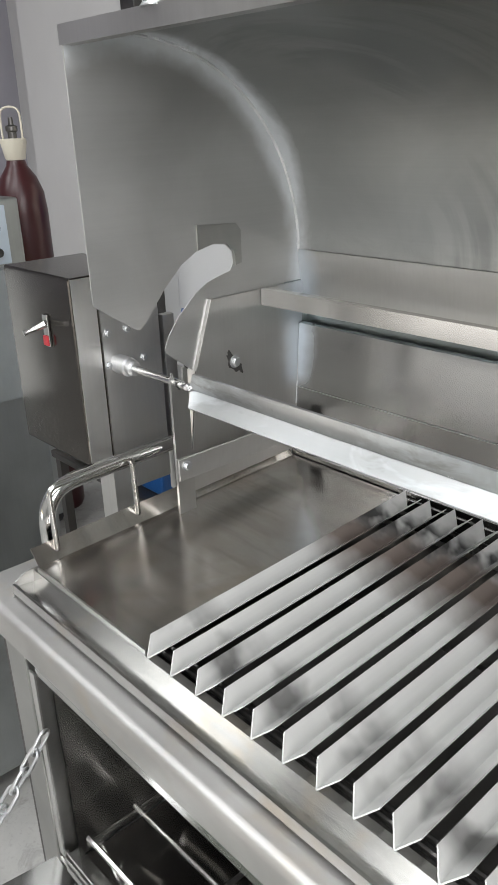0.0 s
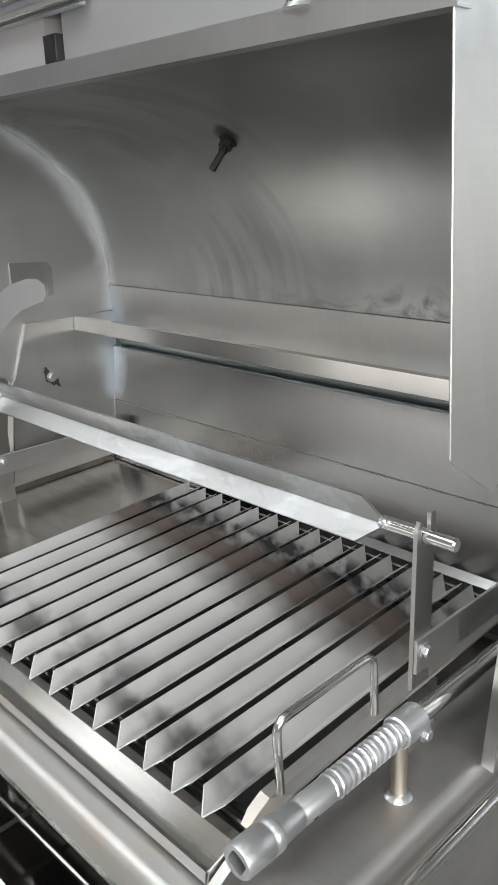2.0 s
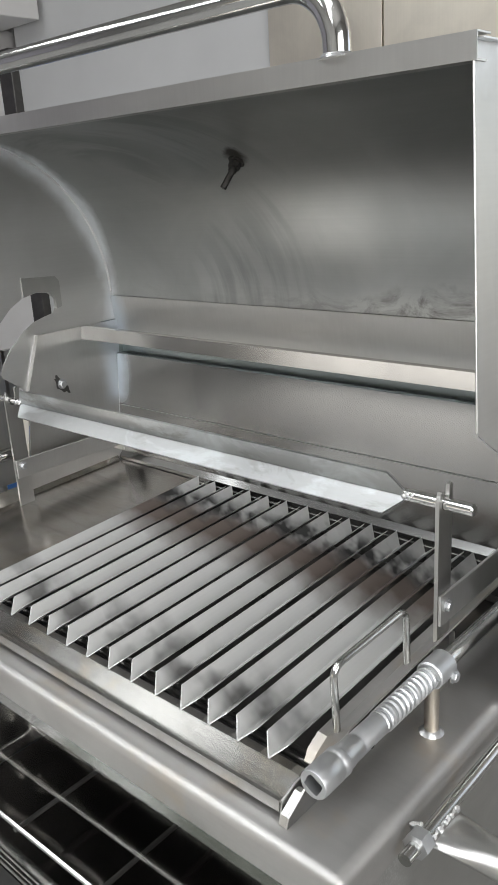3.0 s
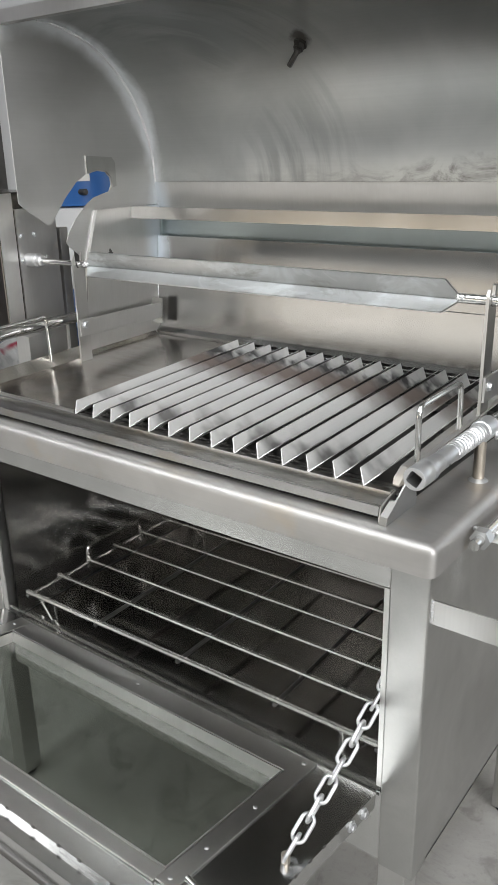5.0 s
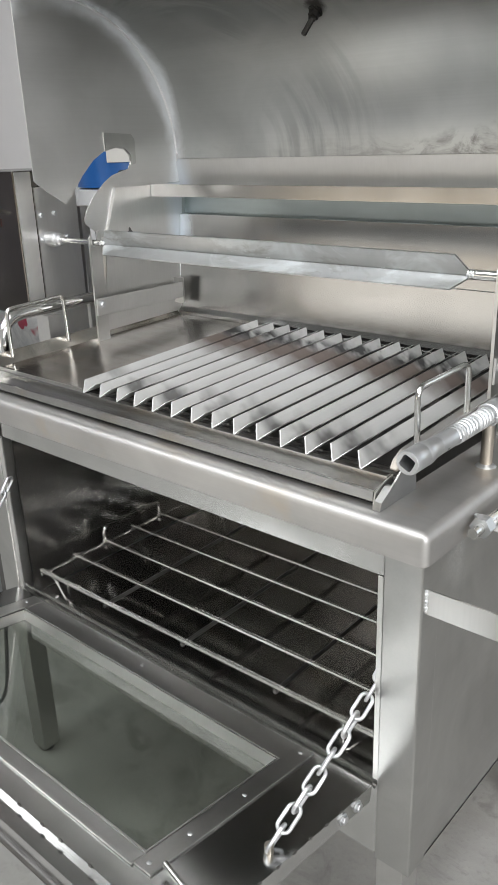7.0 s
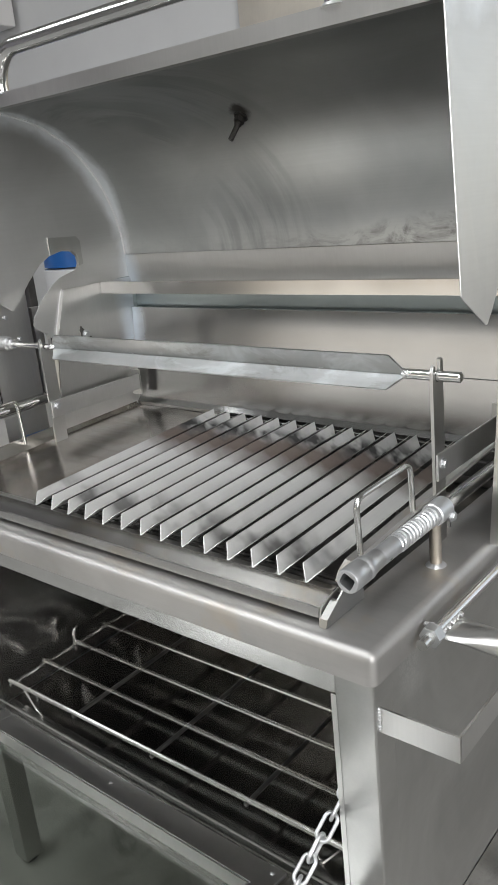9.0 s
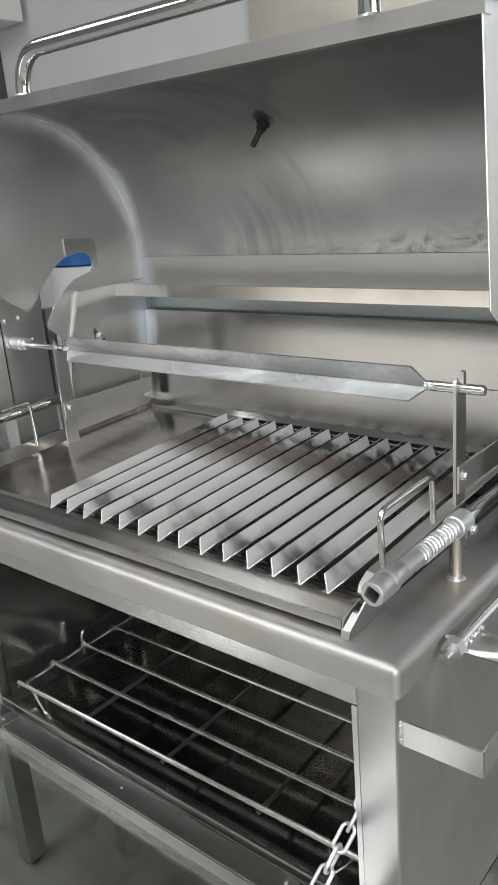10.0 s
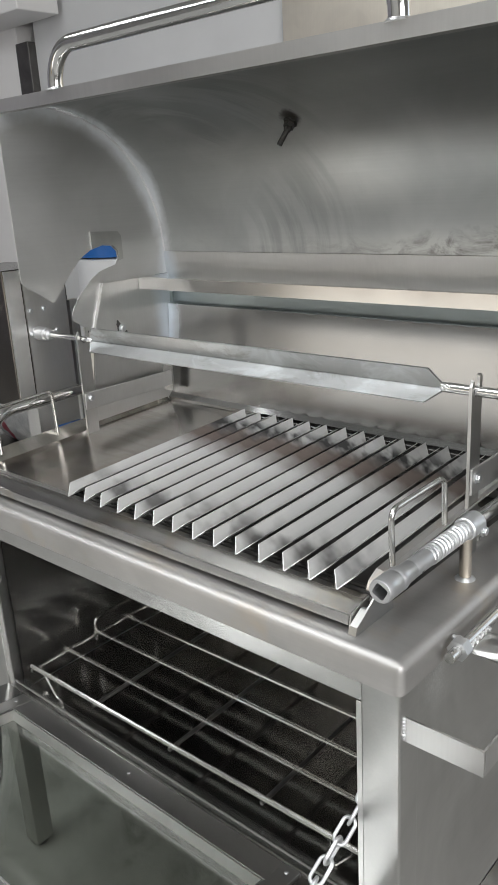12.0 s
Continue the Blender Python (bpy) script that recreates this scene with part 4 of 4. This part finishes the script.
part("support_post", box(-1.00, -0.985, 0.340, 0.362, ZT, 1.215), M_SATIN, grill)
part("support_post", box(-0.984, -0.955, 0.375, 0.402, ZT, 1.180), M_DARKROD, grill)
part("support_post", box(-1.01, -0.965, 0.205, 0.245, 0.30, 0.9895), M_SATIN, grill)
sw = part("switch", box(-1.086, -1.070, 0.1765, 0.1808, 1.180, 1.232, bevel=0.001), M_ROD, grill, "small toggle switch plate")
part("indicator", box(-1.0855, -1.0705, 0.1735, 0.1764, 1.182, 1.198, bevel=0.001), M_RED, sw, "dark red indicator lens")
part("lever", tube([(-1.078, 0.176, 1.217), (-1.084, 0.150, 1.209), (-1.086, 0.142, 1.207)], 0.004, 10, radii=[0.0065, 0.0035, 0.0048]), M_CHROME, sw, "chrome toggle lever", True)

# ---- oven door, hanging open ----
DS = math.atan(0.15)
DOOR = pose(0, -0.060, 0.4865, -math.degrees(DS), 0, 0)


def on_door(bm):
    """From door axes (x across, y towards the hinge, z out of its inner face) to the world."""
    bmesh.ops.transform(bm, matrix=DOOR, verts=bm.verts)
    return bm


def door_frame():
    bm = bmesh.new()
    gx0, gx1, gy0, gy1 = -0.70, -0.060, -0.312, -0.054
    for x0, x1, y0, y1 in ((-0.80, 0.07, gy1, -0.004), (-0.80, 0.07, -0.372, gy0), (-0.80, gx0, gy0, gy1), (gx1, 0.07, gy0, gy1)):
        add_box(bm, x0, x1, y0, y1, -0.026, 0.0)
    add_box(bm, -0.795, 0.065, -0.398, -0.3722, -0.030, -0.008)
    bmesh.ops.remove_doubles(bm, verts=bm.verts, dist=1e-5)
    return on_door(bm)


door = part("oven_door", door_frame(), M_DOOR, grill, "open drop-down oven door with a glass window")
part("glass_pane", on_door(box(-0.715, -0.045, -0.325, -0.042, -0.0245, -0.0195)), M_GLASS, door, "tempered glass, tinted dark for the shaded floor below")
# the frame's recess is lined, and strips hold the pane
for x0, x1, y0, y1 in ((-0.6995, -0.0605, -0.0565, -0.0543), (-0.6997, -0.6975, -0.3095, -0.0568), (-0.0625, -0.0603, -0.3095, -0.0568), (-0.6995, -0.0605, -0.3117, -0.3095)):
    part("window_lip", on_door(box(x0, x1, y0, y1, -0.022, 0.0012)), M_SATIN, door)
for x0, x1, y0, y1 in ((-0.0572, -0.028, -0.334, -0.008), (-0.735, -0.0575, -0.338, -0.3148), (-0.735, -0.7028, -0.312, -0.008)):
    part("clamp_strip", on_door(box(x0, x1, y0, y1, 0.0004, 0.0034, bevel=0.0006)), M_POST, door)
part("clamp_strip", on_door(box(-0.735, -0.0575, -0.0530, -0.008, 0.0004, 0.0022, bevel=0.0006)), M_POST, door)
rv = rivet_mesh("rivet", M_ZINC)
for x, y in ((-0.043, -0.022), (-0.041, -0.150), (-0.042, -0.254), (-0.043, -0.322), (-0.39, -0.327), (-0.385, -0.029), (-0.721, -0.035), (-0.719, -0.170), (-0.719, -0.322)):
    piece("rivet", rv, door, DOOR @ pose(x, y, 0.0034))
bm = bmesh.new()
for k in range(18):
    x = -0.77 + 0.048 * k + 0.006 * math.sin(k * 2.3)
    add_tube(bm, [(x, -0.3723, 0.0004), (x + 0.006, -0.3723, 0.0006)], 0.0017, 6)
for k in range(10):
    y = -0.355 + 0.034 * k
    add_tube(bm, [(0.0697, y, 0.0003), (0.0697, y + 0.006, 0.0004)], 0.0016, 6)
part("weld_seam", on_door(bm), M_DARKROD, door, smooth=True)["kind"] = "stuff"
part("door_edge_rod", on_door(tube([(-0.79, -0.399, -0.032), (0.06, -0.399, -0.032)], 0.006, 10)), M_DARKROD, door, smooth=True)
lt = part("latch", on_door(tube([(-0.020, -0.318, 0.014), (0.034, -0.330, 0.014)], 0.0045, 10)), M_ROD, door, "small latch bolt", True)
part("latch_foot", on_door(turned(((0, 0.0065), (0.006, 0.0065), (0.0065, 0.005), (0.016, 0.005), (0.0165, 0.0062), (0.020, 0.0055)), 8, "z", (0.034, -0.330, 0.0))), M_ROD, lt)
for x in (0.0702,):
    for y in (-0.04, -0.075):
        piece("bolt", bolt, door, DOOR @ pose(x, y, -0.013))
part("catch", on_door(tube([(-0.30, -0.4, -0.02), (-0.30, -0.408, -0.02), (-0.30, -0.408, -0.006)], 0.003, 8)), M_ROD, door)

# ---- door chains ----


def link_mesh():
    n = 9
    loop = [(0.0085 * math.cos(a), 0, 0.0105 + 0.0085 * math.sin(a)) for a in (math.pi * k / n for k in range(n + 1))]
    loop += [(-x, 0, -z) for x, _, z in loop]
    return finish("link", tube(loop, 0.0027, 8, True), M_ZINC, True)


LINK = link_mesh()


def chain(top, bottom, sag, label):
    top, bottom = Vector(top), Vector(bottom)
    c = part("door_chain", tube([bottom + Vector((0, 0, -0.010)), bottom + Vector((0, 0, 0.006))], 0.006, 10), M_PEG, grill, label)
    pitch = 0.0272
    n = max(2, round(((top - bottom).length + 3 * sag * sag) / pitch))
    pts = [bottom.lerp(top, k / n) + Vector((0, 0, -4 * sag * (k / n) * (1 - k / n))) for k in range(n + 1)]
    for k, (a, b) in enumerate(zip(pts, pts[1:])):
        d = (b - a).normalized()
        q = d.to_track_quat('Z', 'X').to_matrix().to_4x4()
        piece("link", LINK, c, Matrix.Translation((a + b) / 2) @ q @ pose(0, 0, 0, 0, 0, 90 * (k % 2) + 20 + 12 * math.sin(k * 1.9)))
    return c


chain((0.061, -0.012, 0.662), (0.046, -0.2605, 0.523), 0.004, "zinc-plated chain that holds the oven door")
chain((-0.776, -0.058, 0.735), (-0.790, -0.2605, 0.523), 0.012, "zinc-plated chain that holds the oven door")

# ---- oven rack ----
rack = thing("oven_rack", (-0.36, 0.2, 0.452), "welded bright steel wire oven rack standing inside", "rack")
RZ = 0.518
rods = [-0.022 + 0.0845 * k for k in range(7)]
for i, y in enumerate(rods):
    part("rod", tube([(-0.772, y, RZ), (0.045, y, RZ)], 0.0042 if i else 0.0048, 8), M_ROD, rack, smooth=True)
for x in (-0.768, -0.57, -0.361, -0.151, 0.036):
    part("cross_rod", tube([(x, rods[0] - 0.004, RZ - 0.008), (x, rods[-1] + 0.004, RZ - 0.008)], 0.004, 8), M_ROD if x == -0.768 else M_DARKROD, rack, smooth=True)
for x, s in ((-0.715, 1), (-0.02, -1)):
    for y in (rods[0] + 0.012, rods[-1] - 0.012):
        part("leg", tube(rounded([(x - 0.045 * s, y, RZ - 0.003), (x, y, 0.4565), (x + 0.012 * s, y, 0.4565), (x + 0.012 * s, y, RZ - 0.003)], 0.008, 4), 0.0036, 8), M_ROD, rack, smooth=True)
for x in (-0.768, 0.036):
    part("grip", tube(rounded([(x, 0.145, RZ - 0.02), (x, 0.145, RZ + 0.032), (x, 0.315, RZ + 0.032), (x, 0.315, RZ - 0.02)], 0.02, 5), 0.004, 8), M_ROD, rack, smooth=True)

rack.rotation_euler = (0, 0, radians(1.1))
rack.location.y += 0.008

# ---- drip tray and grate frame ----
tray = thing("drip_tray", (-0.41, 0.0, 0.9), "stainless drip gutter along the front of the grate", "tray")
part("gutter", bent([(0.012, 0.931), (0.001, 0.931), (-0.001, 0.9135), (-0.0275, 0.9165), (-0.0285, 0.9218), (-0.0325, 0.9218), (-0.0335, 0.9085)], "x", -0.865, 0.040, 0.0012), M_GUTTER, tray)
# dark strip that paints the shadow line in the gap under the gutter
part("gap_shade_strip", box(-0.86, 0.036, -0.020, -0.016, 0.9003, 0.9140), M_DARKROD, tray)
part("end_cap", prism([(-0.034, 0.9005), (-0.029, 0.922), (-0.010, 0.932), (0.012, 0.934), (0.012, 0.9005)], "x", -0.868, -0.8655), M_POST, tray)
part("end_cap", prism([(-0.0335, 0.9005), (-0.030, 0.921), (-0.010, 0.927), (0.012, 0.931), (0.012, 0.9005)], "x", 0.0405, 0.0425), M_SATIN, tray)

grate = thing("grill_grate", (-0.3, 0.24, 0.9), "grill grate of fourteen slanted steel gutter bars", "grate")


def side_trough():
    """Folded end rail of the grate: a flat foot strip and an outer wing that leans away from the bars."""
    bm = bmesh.new()
    rows = []
    for y, zc, w in ((0.016, 0.944, 0.75), (0.028, 0.952, 1.0), (0.045, 0.9605, 1.0), (0.19, 0.9690, 1.0), (0.500, 0.9815, 1.0)):
        zv = zc - 0.008
        sec = thick_line([(0.0440 - 0.012 * w, zv + 0.001), (0.0440, zv), (0.0542, zc - 0.0005), (0.0542 + 0.0180 * w, zc + 0.0140 * w)], -0.002)
        rows.append([bm.verts.new((x, y, z)) for x, z in sec])
    m = len(rows[0])
    for r0, r1 in zip(rows, rows[1:]):
        for i in range(m):
            j = (i + 1) % m
            bm.faces.new((r0[i], r1[i], r1[j], r0[j]))
    for r in (rows[0], rows[-1]):
        for i in range(3):
            bm.faces.new((r[i], r[i + 1], r[m - 2 - i], r[m - 1 - i]))
    return bm


part("side_bar", side_trough(), M_TABLE, grate, "folded end rail")
part("front_gusset", prism([(-0.040, 0.9005), (-0.036, 0.911), (-0.004, 0.9295), (0.024, 0.948), (0.045, 0.9580), (0.05, 0.9005)], "x", 0.0530, 0.0555), M_PANEL, grate)
part("gusset_foot", prism([(-0.040, 0.9005), (-0.036, 0.911), (-0.012, 0.9245), (-0.006, 0.9245), (-0.010, 0.9005)], "x", 0.0445, 0.0528), M_PANEL, grate)
part("side_foot", box(0.046, 0.056, 0.30, 0.303, 0.9003, 0.956), M_POST, grate)
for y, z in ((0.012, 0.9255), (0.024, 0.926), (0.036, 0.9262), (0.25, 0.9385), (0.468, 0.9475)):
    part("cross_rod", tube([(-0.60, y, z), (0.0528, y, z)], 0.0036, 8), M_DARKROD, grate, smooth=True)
part("rear_wire", tube([(-0.60, 0.4945, 0.9585), (0.0528, 0.4945, 0.9585)], 0.0022, 8), M_ROD, grate, smooth=True)
hd = rounded([(0.0542, 0.049, 0.962), (0.0542, 0.045, 1.041), (0.0542, 0.186, 1.043), (0.0542, 0.189, 0.969)], 0.017, 6)
part("handle", tube(hd, 0.0042, 12), M_ROD, grate, "bent bright steel wire handle", True)
part("bolt_lug", turned(((0, 0.009), (0.006, 0.009), (0.010, 0.005)), 12, "x", (0.030, 0.035, 0.935)), M_PEG, grate, smooth=True)


def bar_mesh():
    """A right-angled gutter bar with obliquely cut ends."""
    prof = [(-0.0160, 0.0168), (-0.0017, 0.0010), (0.0, 0.0), (0.0017, 0.0010), (0.0170, 0.0140)]
    bm = bent(prof, "y", 0.0, 0.482, 0.0013)
    for v in bm.verts:
        v.co.y += (0.9 if v.co.y > 0.2 else 1.1) * v.co.z
    return finish("bar", bm, M_BAR)


BAR = bar_mesh()
for k in range(14):
    piece("bar", BAR, grate, pose(-0.045 * (13 - k), -0.001, 0.9315, 2.45 + random.uniform(-0.12, 0.12), random.uniform(-1.5, 1.5), random.uniform(-0.2, 0.2)))

plate = thing("griddle_plate", (-0.73, 0.25, 0.93), "flat heat-tinted steel griddle plate beside the grate bars", "griddle")
PX0, PX1 = -0.855, -0.594
bm = bmesh.new()
th = 0.002
rows = []
for y, z in ((0.006, 0.9365), (0.506, 0.9535)):
    sec = thick_line([(PX0 - 0.0205, z + 0.0215), (PX0 - 0.0025, z + 0.0025), (PX0, z), (PX1, z)], -th)
    rows.append([bm.verts.new((x, y, zz)) for x, zz in sec])
m = len(rows[0])
for i in range(m):
    j = (i + 1) % m
    bm.faces.new((rows[0][i], rows[1][i], rows[1][j], rows[0][j]))
for r in rows:
    for i in range(3):
        bm.faces.new((r[i], r[i + 1], r[m - 2 - i], r[m - 1 - i]))
part("sheet", bm, M_PLATE, plate)
part("front_lip", box(PX0, PX1, 0.003, 0.0055, 0.9255, 0.9368), M_POST, plate)
hl = rounded([(-0.866, 0.042, 0.947), (-0.864, 0.040, 1.044), (-0.864, 0.178, 1.050), (-0.866, 0.182, 0.953)], 0.014, 6)
part("handle", tube(hl, 0.0042, 12), M_ROD, plate, "bent bright steel wire handle", True)

# ---- spit ----
SY, SZ = 0.2505, 1.1525
spit = thing("rotisserie_spit", (-0.4, SY, SZ), "steel rotisserie spit of angle section in the post notches", "spit")
part("rod", tube([(-0.955, SY, SZ), (-0.799, SY, SZ)], 0.0062, 14), M_CHROME, spit, smooth=True)
part("rod", tube([(0.014, SY, SZ), (0.101, SY, SZ), (0.1025, SY, SZ)], 0.0075, 16, radii=[0.0075, 0.0075, 0.006]), M_CHROME, spit, smooth=True)
part("coupling", turned(((-0.992, 0.0145), (-0.990, 0.0155), (-0.958, 0.0155), (-0.955, 0.0125), (-0.945, 0.0125), (-0.942, 0.009)), 22, "x", (0, SY, SZ)), M_ZINC, spit, "zinc-plated drive coupling", True)
SW = 0.031


def spit_flange(dy, dz):
    """One flange of the angle: a long plate from the axis, with slanted ends."""
    d = Vector((0, dy, dz)).normalized()
    n = Vector((1, 0, 0)).cross(d)
    o = Vector((0, SY, SZ))
    out = [(-0.802, 0.0), (-0.778, SW), (-0.003, SW), (0.021, 0.0)]
    bm = bmesh.new()
    lo = [bm.verts.new(o + Vector((x, 0, 0)) + d * w) for x, w in out]
    hi = [bm.verts.new(o + Vector((x, 0, 0)) + d * w + n * 0.003) for x, w in out]
    bm.faces.new(lo)
    bm.faces.new(hi[::-1])
    for i in range(4):
        j = (i + 1) % 4
        bm.faces.new((lo[i], hi[i], hi[j], lo[j]))
    return bm


part("flange", spit_flange(-0.36, 0.93), M_BAR2, spit)
part("flange", spit_flange(-0.80, -0.60), M_BAR2, spit)
bm = bmesh.new()
for x in (-0.806, 0.016):
    for j in range(4):
        bmesh.ops.create_icosphere(bm, subdivisions=2, radius=0.0042 - 0.0004 * j, matrix=pose(x + 0.0035 * j, SY - 0.005, SZ + 0.003 * (j % 2)))
for x in (-0.56, -0.36, -0.13):
    for j in range(3):
        bmesh.ops.create_icosphere(bm, subdivisions=2, radius=0.0017, matrix=pose(x + 0.003 * j, SY - 0.002, SZ + 0.0005))
part("weld_bead", bm, M_WELD, spit, smooth=True)["kind"] = "stuff"
